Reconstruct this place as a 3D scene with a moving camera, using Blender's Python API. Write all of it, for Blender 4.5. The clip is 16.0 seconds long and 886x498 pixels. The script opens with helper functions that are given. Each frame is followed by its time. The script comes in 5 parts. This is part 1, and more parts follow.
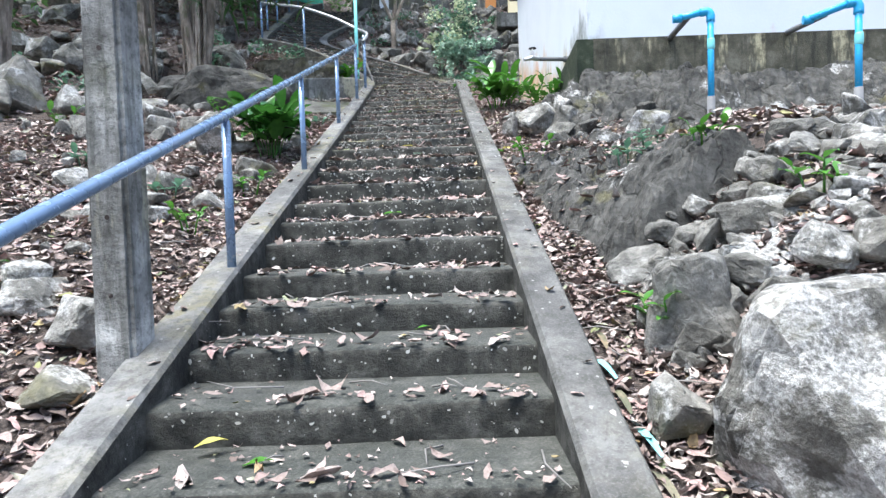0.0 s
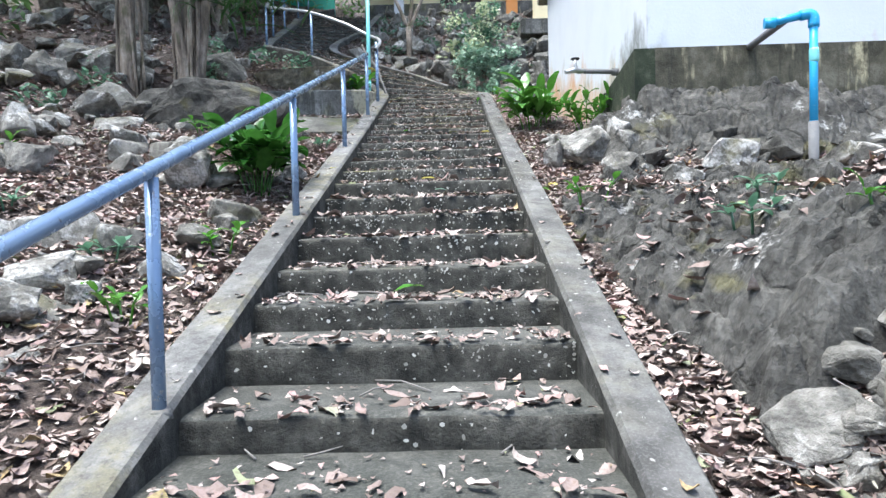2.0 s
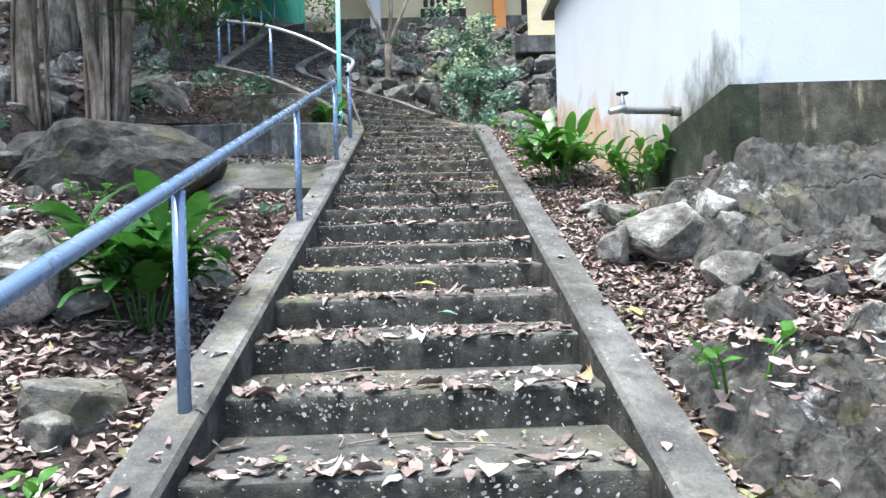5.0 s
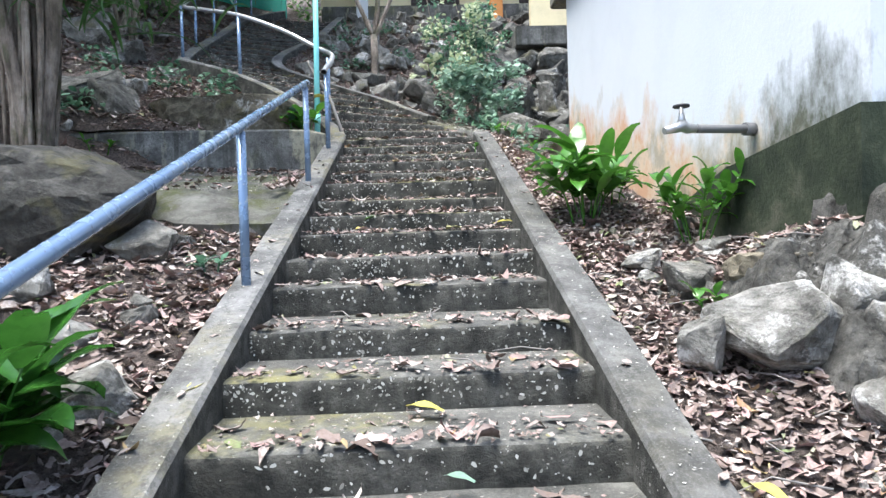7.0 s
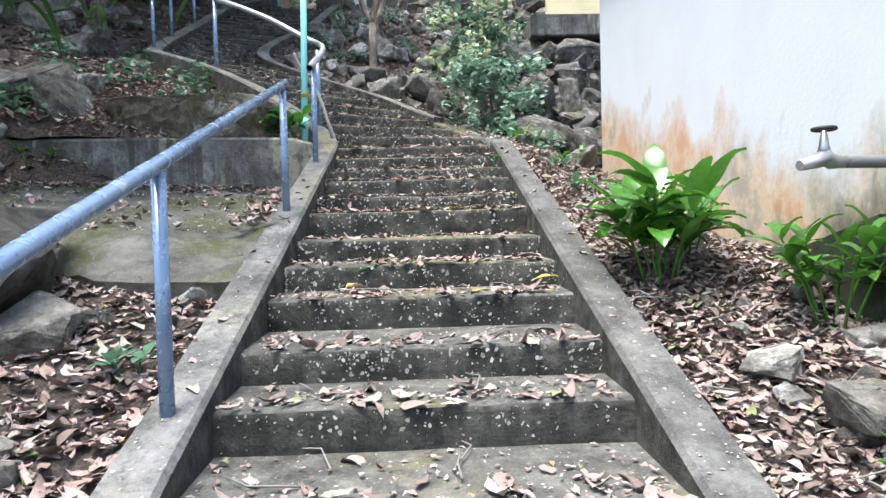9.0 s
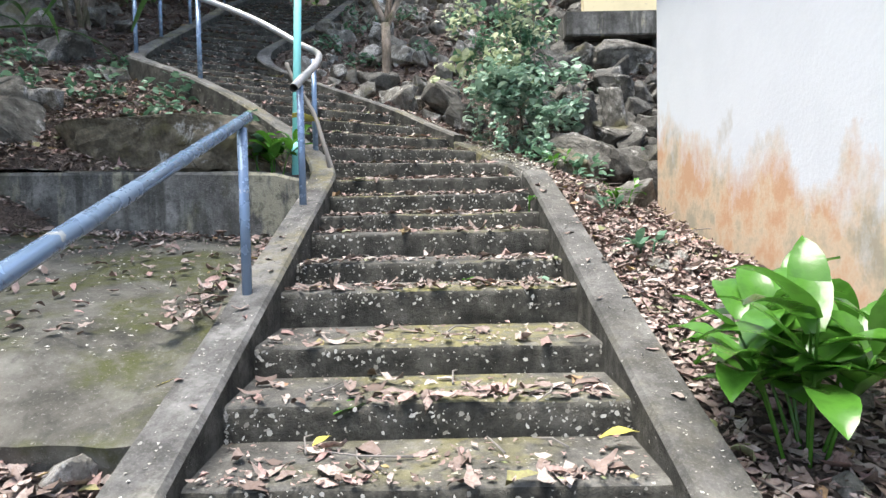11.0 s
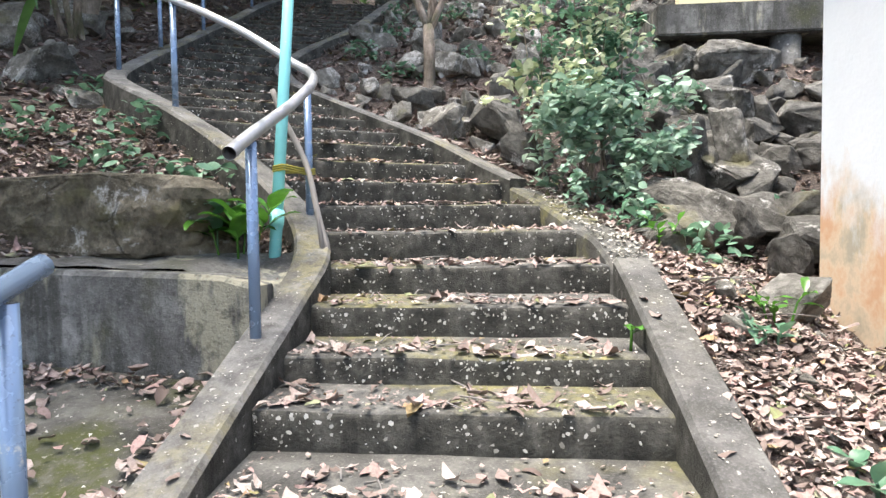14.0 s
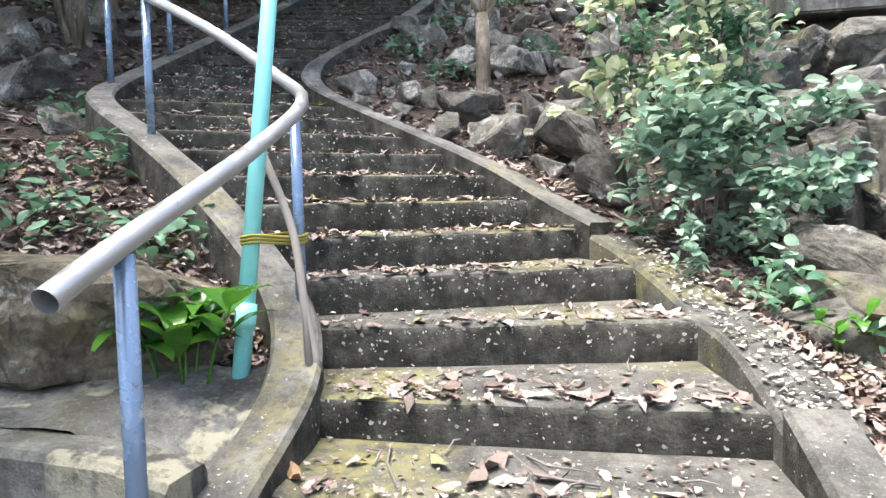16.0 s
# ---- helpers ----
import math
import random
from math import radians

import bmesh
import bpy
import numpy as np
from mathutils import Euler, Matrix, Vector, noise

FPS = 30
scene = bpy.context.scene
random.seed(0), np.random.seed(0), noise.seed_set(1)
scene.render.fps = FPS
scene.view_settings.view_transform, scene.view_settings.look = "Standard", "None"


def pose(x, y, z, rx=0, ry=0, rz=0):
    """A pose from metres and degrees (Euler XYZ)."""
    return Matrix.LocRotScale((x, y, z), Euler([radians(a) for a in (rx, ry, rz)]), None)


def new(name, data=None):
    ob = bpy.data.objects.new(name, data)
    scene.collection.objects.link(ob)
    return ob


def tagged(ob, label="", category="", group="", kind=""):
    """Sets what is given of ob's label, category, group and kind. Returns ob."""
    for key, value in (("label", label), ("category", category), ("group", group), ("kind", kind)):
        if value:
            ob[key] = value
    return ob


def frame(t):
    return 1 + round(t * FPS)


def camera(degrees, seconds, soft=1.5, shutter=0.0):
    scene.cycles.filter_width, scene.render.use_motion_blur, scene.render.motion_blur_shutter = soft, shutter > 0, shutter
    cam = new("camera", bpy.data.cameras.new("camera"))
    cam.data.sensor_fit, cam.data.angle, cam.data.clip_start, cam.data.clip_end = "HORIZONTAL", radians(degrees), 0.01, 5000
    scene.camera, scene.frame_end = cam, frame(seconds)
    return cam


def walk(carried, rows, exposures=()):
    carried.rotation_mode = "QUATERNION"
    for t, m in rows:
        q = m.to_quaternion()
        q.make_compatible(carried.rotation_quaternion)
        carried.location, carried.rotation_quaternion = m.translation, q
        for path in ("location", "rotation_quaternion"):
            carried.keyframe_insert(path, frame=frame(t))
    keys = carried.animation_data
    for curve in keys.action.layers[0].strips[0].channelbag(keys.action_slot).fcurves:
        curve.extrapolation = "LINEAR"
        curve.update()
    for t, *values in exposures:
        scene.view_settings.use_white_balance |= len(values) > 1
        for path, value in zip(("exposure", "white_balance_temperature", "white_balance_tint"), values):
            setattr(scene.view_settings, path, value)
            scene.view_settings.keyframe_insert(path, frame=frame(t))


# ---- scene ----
cam = camera(70.0, 16.0, soft=1.45)
METRES, EYE, TILT, LEAN, TURN = 11.9, 1.5, 19.0, -0.7, -0.1
ROWS = [
    (0.0, 0.0, 0.0, 0.0, -0.93, -20.86, 2.45),
    (0.5, 0.0014, 0.0296, -0.0004, -0.47, -19.81, 2.51),
    (1.0, -0.0048, 0.062, -0.0002, -1.07, -19.95, 2.28),
    (1.5, -0.0057, 0.0935, -0.0017, -1.64, -20.17, 1.91),
    (2.0, -0.0109, 0.1262, -0.004, 0.26, -20.21, 2.34),
    (2.5, -0.0139, 0.1584, -0.0011, -1.18, -19.83, 2.1),
    (3.0, -0.0099, 0.1933, 0.0022, -2.34, -17.85, 2.17),
    (3.5, -0.0135, 0.223, 0.0014, -1.92, -17.53, 2.22),
    (6.0, -0.0307, 0.3889, -0.0031, -2.02, -19.95, 1.45),
    (6.5, -0.0314, 0.4154, -0.0033, -2.78, -19.87, 1.06),
    (7.0, -0.028, 0.449, -0.0009, -2.67, -20.0, 1.71),
    (7.5, -0.0329, 0.4779, -0.0008, -2.32, -19.56, 2.38),
    (8.0, -0.0343, 0.508, -0.0029, -2.78, -19.93, 2.08),
    (10.5, -0.034, 0.6567, -0.0008, -1.89, -21.36, 0.81),
    (11.0, -0.0278, 0.6861, 0.0001, -0.77, -21.28, 1.71),
    (11.5, -0.0228, 0.7116, -0.002, 1.84, -21.05, 2.48),
    (12.0, -0.0241, 0.7442, 0.0011, 3.0, -21.31, 2.29),
    (12.5, -0.0194, 0.7748, 0.0004, 3.53, -20.9, 2.55),
    (13.0, -0.0186, 0.8052, -0.0022, 4.73, -20.81, 3.0),
    (13.5, -0.0205, 0.8323, 0.0022, 4.35, -21.34, 2.5),
    (14.0, -0.0185, 0.8642, 0.0013, 4.59, -21.51, 3.07),
    (14.5, -0.0193, 0.8945, -0.0037, 6.31, -21.56, 3.5),
    (15.0, -0.0204, 0.9293, -0.0018, 6.72, -21.88, 3.52),
    (15.5, -0.0195, 0.9606, -0.0017, 8.85, -22.25, 4.71),
    (16.0, -0.0241, 0.9925, -0.0016, 9.8, -22.19, 5.48),
]
BASE = pose(0, 0, EYE, TILT, LEAN, TURN)
walk(cam, [(t, BASE @ pose(METRES * x, METRES * y, METRES * z, 90 + pitch, roll, yaw)) for t, x, y, z, yaw, pitch, roll in ROWS],
     exposures=[(0.0, 1.93, 6050, 5), (3.5, 1.98, 6120, 5), (8.0, 1.95, 6250, 6), (11.0, 1.92, 6680, 7), (14.5, 2.2, 6850, 9), (16.0, 2.3, 6750, 8)])

# ---- light: a pale overcast sky over a wooded slope ----
world = bpy.data.worlds.new("overcast_sky")
scene.world = world
world.use_nodes = True
wn = world.node_tree.nodes
sky = wn.new("ShaderNodeTexSky")
sky.sky_type, sky.sun_disc = "NISHITA", False
sky.sun_elevation, sky.sun_rotation = radians(76), radians(240)
sky.air_density, sky.dust_density, sky.ozone_density = 1.0, 4.0, 1.0
wn["Background"].inputs["Strength"].default_value = 0.13
world.node_tree.links.new(sky.outputs["Color"], wn["Background"].inputs["Color"])
sun_data = bpy.data.lights.new("sun", "SUN")
sun_data.energy, sun_data.angle, sun_data.color = 2.0, radians(35), (1.0, 0.985, 0.96)
sun = new("sun", sun_data)
sun.rotation_euler = Euler((radians(7), radians(-12), 0))


# ---- materials ----
class Nodes:
    """A short hand for building node materials."""

    def __init__(self, name):
        self.mat = bpy.data.materials.new(name)
        self.mat.use_nodes = True
        self.tree = self.mat.node_tree
        self.bsdf = self.tree.nodes["Principled BSDF"]
        self.coord = self.add("ShaderNodeTexCoord").outputs["Object"]

    def add(self, kind, **settings):
        node = self.tree.nodes.new(kind)
        for key, value in settings.items():
            setattr(node, key, value)
        return node

    def link(self, a, b):
        self.tree.links.new(a, b)

    def world_space(self):
        self.coord = self.add("ShaderNodeNewGeometry").outputs["Position"]

    def noise(self, scale, detail=4.0, rough=0.6, stretch=None):
        n = self.add("ShaderNodeTexNoise")
        n.inputs["Scale"].default_value, n.inputs["Detail"].default_value, n.inputs["Roughness"].default_value = scale, detail, rough
        src = self.coord
        if stretch:
            m = self.add("ShaderNodeMapping")
            m.inputs["Scale"].default_value = stretch
            self.link(self.coord, m.inputs["Vector"])
            src = m.outputs["Vector"]
        self.link(src, n.inputs["Vector"])
        spread = self.add("ShaderNodeMapRange")
        spread.inputs["From Min"].default_value, spread.inputs["From Max"].default_value = 0.26, 0.74
        self.link(n.outputs["Fac"], spread.inputs["Value"])
        return spread.outputs["Result"]

    def cells(self, scale, feature="F1"):
        v = self.add("ShaderNodeTexVoronoi", feature=feature)
        v.inputs["Scale"].default_value = scale
        self.link(self.coord, v.inputs["Vector"])
        return v

    def ramp(self, fac, *stops):
        r = self.add("ShaderNodeValToRGB")
        el = r.color_ramp.elements
        while len(el) < len(stops):
            el.new(0.5)
        for e, (at, c) in zip(el, stops):
            e.position = at
            e.color = (c, c, c, 1) if isinstance(c, (int, float)) else (*c, 1)
        self.link(fac, r.inputs["Fac"])
        return r.outputs["Color"]

    def mix(self, fac, a, b, kind="MIX"):
        m = self.add("ShaderNodeMix", data_type="RGBA", blend_type=kind)
        for sock, v in ((m.inputs[0], fac), (m.inputs[6], a), (m.inputs[7], b)):
            if isinstance(v, (int, float)):
                sock.default_value = v
            elif isinstance(v, tuple):
                sock.default_value = (*v, 1)
            else:
                self.link(v, sock)
        return m.outputs[2]

    def math(self, op, a, b=0.0):
        m = self.add("ShaderNodeMath", operation=op)
        for sock, v in ((m.inputs[0], a), (m.inputs[1], b)):
            if isinstance(v, (int, float)):
                sock.default_value = v
            else:
                self.link(v, sock)
        return m.outputs[0]

    def done(self, color, rough=0.9, bump=None, strength=0.3, distance=0.02, metal=0.0, spec=0.3):
        for sock, v in ((self.bsdf.inputs["Base Color"], color), (self.bsdf.inputs["Roughness"], rough)):
            if isinstance(v, tuple):
                sock.default_value = (*v, 1)
            elif isinstance(v, (int, float)):
                sock.default_value = v
            else:
                self.link(v, sock)
        self.bsdf.inputs["Metallic"].default_value = metal
        self.bsdf.inputs["Specular IOR Level"].default_value = spec
        if bump is not None:
            b = self.add("ShaderNodeBump")
            b.inputs["Strength"].default_value, b.inputs["Distance"].default_value = strength, distance
            self.link(bump, b.inputs["Height"])
            self.link(b.outputs["Normal"], self.bsdf.inputs["Normal"])
        return self.mat


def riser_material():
    """Damp upright concrete, black with algae and painted-in shade, dotted with white lichen flakes."""
    n = Nodes("algae_shade_riser")
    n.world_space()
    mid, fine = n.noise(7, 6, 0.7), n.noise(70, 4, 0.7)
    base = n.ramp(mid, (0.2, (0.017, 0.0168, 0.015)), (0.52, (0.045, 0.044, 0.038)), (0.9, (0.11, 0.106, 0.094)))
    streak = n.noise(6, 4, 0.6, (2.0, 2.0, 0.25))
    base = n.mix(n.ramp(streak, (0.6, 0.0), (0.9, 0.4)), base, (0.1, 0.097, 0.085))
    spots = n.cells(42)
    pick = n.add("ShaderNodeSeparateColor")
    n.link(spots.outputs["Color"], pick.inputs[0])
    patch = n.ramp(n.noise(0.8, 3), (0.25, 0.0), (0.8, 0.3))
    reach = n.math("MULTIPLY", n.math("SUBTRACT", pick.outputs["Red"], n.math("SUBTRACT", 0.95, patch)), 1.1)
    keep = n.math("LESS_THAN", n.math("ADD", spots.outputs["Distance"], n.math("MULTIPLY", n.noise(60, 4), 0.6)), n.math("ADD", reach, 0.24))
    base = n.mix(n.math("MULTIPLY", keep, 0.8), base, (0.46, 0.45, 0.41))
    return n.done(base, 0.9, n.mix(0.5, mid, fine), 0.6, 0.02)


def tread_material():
    """Walked concrete, paler with grey dust and painted-in light; darker low steps, yellow-green moss, few flakes."""
    n = Nodes("dusty_mossy_lit_tread")
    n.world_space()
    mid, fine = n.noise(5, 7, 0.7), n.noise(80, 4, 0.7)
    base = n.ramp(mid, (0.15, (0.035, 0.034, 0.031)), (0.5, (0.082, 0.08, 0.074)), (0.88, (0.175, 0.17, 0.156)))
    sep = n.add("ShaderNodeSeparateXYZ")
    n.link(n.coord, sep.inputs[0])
    # mask for a darker, greener tread colour that fades out uphill
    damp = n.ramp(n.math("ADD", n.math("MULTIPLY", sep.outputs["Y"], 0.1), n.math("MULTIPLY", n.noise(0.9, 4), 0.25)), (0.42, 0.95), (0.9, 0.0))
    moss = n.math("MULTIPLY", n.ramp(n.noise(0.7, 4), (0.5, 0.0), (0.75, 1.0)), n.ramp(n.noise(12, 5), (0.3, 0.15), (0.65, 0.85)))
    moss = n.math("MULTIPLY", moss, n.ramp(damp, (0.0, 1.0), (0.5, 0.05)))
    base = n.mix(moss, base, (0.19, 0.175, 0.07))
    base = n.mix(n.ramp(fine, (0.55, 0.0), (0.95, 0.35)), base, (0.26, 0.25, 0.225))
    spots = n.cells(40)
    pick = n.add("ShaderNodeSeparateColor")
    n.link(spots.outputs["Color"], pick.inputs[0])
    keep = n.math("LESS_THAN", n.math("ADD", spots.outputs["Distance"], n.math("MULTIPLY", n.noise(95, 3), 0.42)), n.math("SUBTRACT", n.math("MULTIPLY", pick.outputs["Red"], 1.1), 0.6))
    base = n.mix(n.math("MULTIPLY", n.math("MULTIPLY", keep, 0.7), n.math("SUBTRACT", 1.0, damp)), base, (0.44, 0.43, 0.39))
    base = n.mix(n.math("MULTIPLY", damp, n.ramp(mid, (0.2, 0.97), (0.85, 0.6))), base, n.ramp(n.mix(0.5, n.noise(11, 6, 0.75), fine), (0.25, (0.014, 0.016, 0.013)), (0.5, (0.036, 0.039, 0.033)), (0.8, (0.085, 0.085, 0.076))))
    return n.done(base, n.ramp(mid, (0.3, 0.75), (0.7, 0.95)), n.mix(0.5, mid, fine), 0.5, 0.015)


def kerb_material(name="kerb_concrete", tone=1.0, yellowing=1.0):
    n = Nodes(name)
    n.world_space()
    mid, fine = n.noise(3.2, 7, 0.65), n.noise(90, 3, 0.7)
    base = n.ramp(mid, *[(at, tuple(c * tone for c in rgb)) for at, rgb in ((0.2, (0.07, 0.069, 0.067)), (0.5, (0.145, 0.142, 0.138)), (0.85, (0.25, 0.245, 0.238)))])
    yellow = n.math("MULTIPLY", n.ramp(n.noise(0.8, 4), (0.42, 0.0), (0.75, 1.0)), n.ramp(n.noise(9, 4), (0.35, 0.1), (0.7, 0.7)))
    base = n.mix(n.math("MULTIPLY", yellow, yellowing), base, (0.2, 0.175, 0.075))
    dark = n.ramp(n.noise(5, 7, 0.75), (0.55, 0.0), (0.85, 0.75))
    base = n.mix(dark, base, (0.045, 0.045, 0.04))
    base = n.mix(n.ramp(n.noise(1.1, 4, 0.6, (1.0, 0.35, 1.0)), (0.45, 0.0), (0.9, 0.5)), base, (0.075, 0.072, 0.068))
    base = n.mix(n.ramp(fine, (0.5, 0.0), (0.9, 0.18)), base, (0.36, 0.355, 0.34))
    mottle = n.noise(24, 5, 0.75)
    base = n.mix(n.ramp(mottle, (0.15, 0.6), (0.5, 0.0)), base, (0.05, 0.049, 0.044))
    spots = n.cells(24)
    pick = n.add("ShaderNodeSeparateColor")
    n.link(spots.outputs["Color"], pick.inputs[0])
    patch = n.ramp(n.noise(0.9, 3), (0.3, 0.0), (0.8, 0.22))
    keep = n.math("LESS_THAN", n.math("ADD", spots.outputs["Distance"], n.math("MULTIPLY", n.noise(55, 4), 0.5)), n.math("ADD", n.math("SUBTRACT", pick.outputs["Red"], 0.62), patch))
    base = n.mix(n.math("MULTIPLY", keep, 0.5), base, (0.42, 0.415, 0.39))
    return n.done(base, 0.9, n.mix(0.5, mottle, fine), 0.5, 0.012)


def stained_concrete_material(name="stained_concrete", tone=1.0):
    n = Nodes(name)
    n.world_space()
    mid, fine = n.noise(2.2, 7, 0.7), n.noise(50, 4, 0.7)
    drip = n.noise(5, 4, 0.6, (1.6, 1.6, 0.16))
    base = n.ramp(mid, *[(at, tuple(c * tone for c in rgb)) for at, rgb in ((0.2, (0.048, 0.047, 0.044)), (0.55, (0.12, 0.119, 0.114)), (0.85, (0.24, 0.237, 0.226)))])
    base = n.mix(n.ramp(drip, (0.5, 0.0), (0.75, 0.7)), base, (0.045, 0.046, 0.038))
    base = n.mix(n.ramp(n.noise(3, 4, 0.6, (1.5, 1.5, 0.4)), (0.66, 0.0), (0.8, 0.6)), base, (0.4, 0.38, 0.28))
    base = n.mix(n.ramp(n.noise(1.3, 5), (0.6, 0.0), (0.85, 0.55)), base, (0.075, 0.08, 0.035))
    base = n.mix(n.ramp(n.noise(20, 6, 0.75), (0.2, 0.6), (0.5, 0.0)), base, (0.04, 0.04, 0.035))
    base = n.mix(n.ramp(fine, (0.6, 0.0), (0.95, 0.3)), base, (0.36, 0.35, 0.33))
    return n.done(base, 0.92, n.mix(0.5, mid, fine), 0.6, 0.02)


def rock_material(name="weathered_limestone", tone_by=1.0, lichen_from=0.56, cracked=False, tint=(1.0, 1.0, 1.0)):
    n = Nodes(name)
    n.world_space()
    big, mid, fine = n.noise(1.4, 5, 0.65), n.noise(6, 8, 0.75), n.noise(45, 5, 0.75)
    info = n.add("ShaderNodeObjectInfo").outputs["Random"]
    base = n.ramp(mid, (0.15, (0.045, 0.044, 0.041)), (0.5, (0.155, 0.152, 0.142)), (0.9, (0.33, 0.325, 0.31)))
    tone = n.ramp(info, (0.0, tuple(c * tone_by for c in (0.72, 0.71, 0.69))), (0.5, tuple(c * tone_by for c in (0.98, 0.95, 0.9))), (1.0, tuple(c * tone_by for c in (1.25, 1.23, 1.2))))
    base = n.mix(1.0, n.mix(1.0, base, tone, "MULTIPLY"), tint, "MULTIPLY")
    lichen = n.math("MULTIPLY", n.ramp(n.noise(2.1, 6, 0.75), (lichen_from, 0.0), (lichen_from + 0.12, 1.0)), n.ramp(fine, (0.3, 0.25), (0.65, 0.95)))
    base = n.mix(lichen, base, (0.5, 0.49, 0.47))
    moss = n.ramp(n.noise(1.7, 4, 0.6, (1.2, 0.8, 1.5)), (0.68, 0.0), (0.85, 0.5))
    base = n.mix(moss, base, (0.14, 0.13, 0.055))
    rough_h = n.mix(0.5, n.mix(0.18, n.noise(9, 6, 0.65), fine), mid)
    if cracked:
        warp = n.add("ShaderNodeVectorMath", operation="MULTIPLY_ADD")
        shift = n.add("ShaderNodeTexNoise")
        shift.inputs["Scale"].default_value, shift.inputs["Detail"].default_value = 5.0, 5.0
        n.link(n.coord, shift.inputs["Vector"])
        n.link(shift.outputs["Color"], warp.inputs[0])
        warp.inputs[1].default_value = (0.28, 0.28, 0.28)
        n.link(n.coord, warp.inputs[2])
        n.coord = warp.outputs[0]
        gap = n.ramp(n.noise(1.8, 4), (0.35, 0.0), (0.6, 1.0))
        lines = n.math("SUBTRACT", 1.0, n.math("MULTIPLY", gap, n.ramp(n.cells(2.2, "DISTANCE_TO_EDGE").outputs["Distance"], (0.0, 1.0), (0.045, 0.0))))
        pits = n.ramp(n.noise(28, 5, 0.8), (0.1, 0.4), (0.4, 1.0))
        base = n.mix(1.0, base, n.ramp(n.math("MULTIPLY", lines, pits), (0.0, (0.5, 0.49, 0.48)), (0.8, (1.0, 1.0, 1.0))), "MULTIPLY")
        rough_h = n.mix(0.35, rough_h, n.math("MULTIPLY", lines, pits))
    return n.done(base, 0.9, rough_h, 0.9, 0.045)


def soil_material():
    n = Nodes("leaf_mould_soil")
    n.world_space()
    mid, fine = n.noise(5, 6, 0.7), n.noise(40, 6, 0.8)
    base = n.ramp(fine, (0.2, (0.04, 0.031, 0.026)), (0.5, (0.115, 0.09, 0.078)), (0.85, (0.25, 0.2, 0.18)))
    base = n.mix(n.ramp(mid, (0.45, 0.0), (0.65, 0.6)), base, (0.12, 0.097, 0.084))
    base = n.mix(n.ramp(n.cells(16).outputs["Distance"], (0.1, 0.5), (0.35, 0.0)), base, (0.27, 0.2, 0.17))
    return n.done(base, 0.95, n.mix(0.5, mid, fine), 1.0, 0.05)


def litter_material():
    n = Nodes("fallen_leaves")
    rnd = n.add("ShaderNodeNewGeometry").outputs["Random Per Island"]
    base = n.ramp(rnd, (0.0, (0.12, 0.09, 0.078)), (0.22, (0.2, 0.155, 0.14)), (0.42, (0.28, 0.225, 0.205)), (0.6, (0.38, 0.33, 0.305)),
                  (0.7, (0.24, 0.175, 0.16)), (0.8, (0.38, 0.25, 0.235)), (0.93, (0.5, 0.455, 0.42)), (0.975, (0.16, 0.2, 0.08)), (0.985, (0.3, 0.24, 0.12)), (1.0, (0.33, 0.2, 0.12)))
    base = n.mix(n.ramp(n.noise(60, 3), (0.4, 0.0), (0.7, 0.4)), base, (0.12, 0.08, 0.06))
    return n.done(base, 0.75, n.noise(90, 3), 0.3, 0.004)


def leaf_material(name, lo, hi, gloss=0.35):
    n = Nodes(name)
    rnd = n.add("ShaderNodeNewGeometry").outputs["Random Per Island"]
    base = n.ramp(rnd, (0.0, lo), (1.0, hi))
    base = n.mix(n.ramp(n.noise(18, 3), (0.4, 0.0), (0.7, 0.25)), base, tuple(c * 0.5 for c in lo))
    mat = n.done(base, gloss, n.noise(40, 2), 0.15, 0.004, spec=0.5)
    tr = n.add("ShaderNodeBsdfTranslucent")
    n.link(base, tr.inputs["Color"])
    mixer = n.add("ShaderNodeMixShader")
    mixer.inputs[0].default_value = 0.3
    n.link(n.bsdf.outputs[0], mixer.inputs[1])
    n.link(tr.outputs[0], mixer.inputs[2])
    n.link(mixer.outputs[0], n.tree.nodes["Material Output"].inputs["Surface"])
    return mat


def bark_material():
    n = Nodes("pale_bark")
    n.world_space()
    streak, fine = n.noise(7, 6, 0.7, (1, 1, 0.22)), n.noise(40, 4, 0.7)
    base = n.ramp(streak, (0.2, (0.1, 0.08, 0.066)), (0.5, (0.3, 0.245, 0.2)), (0.85, (0.5, 0.43, 0.37)))
    base = n.mix(n.ramp(n.noise(2.4, 5, 0.7), (0.46, 0.0), (0.75, 0.5)), base, (0.08, 0.07, 0.055))
    base = n.mix(n.ramp(n.noise(3.3, 5, 0.7, (1, 1, 0.5)), (0.58, 0.0), (0.75, 0.6)), base, (0.09, 0.1, 0.045))
    return n.done(base, 0.92, n.mix(0.4, streak, fine), 0.9, 0.05)


def paint_material(name, color, rough=0.35, metal=0.0, worn=(0.25, 0.22, 0.2)):
    n = Nodes(name)
    n.world_space()
    base = n.mix(n.ramp(n.noise(26, 5, 0.7), (0.74, 0.0), (0.86, 0.55)), color, worn)
    base = n.mix(n.ramp(n.noise(3, 4), (0.45, 0.0), (0.95, 0.35)), base, tuple(c * 0.7 for c in color))
    return n.done(base, n.ramp(n.noise(12, 4), (0.3, rough), (0.7, min(1.0, rough + 0.3))), n.noise(60, 3), 0.1, 0.003, metal, 0.5)


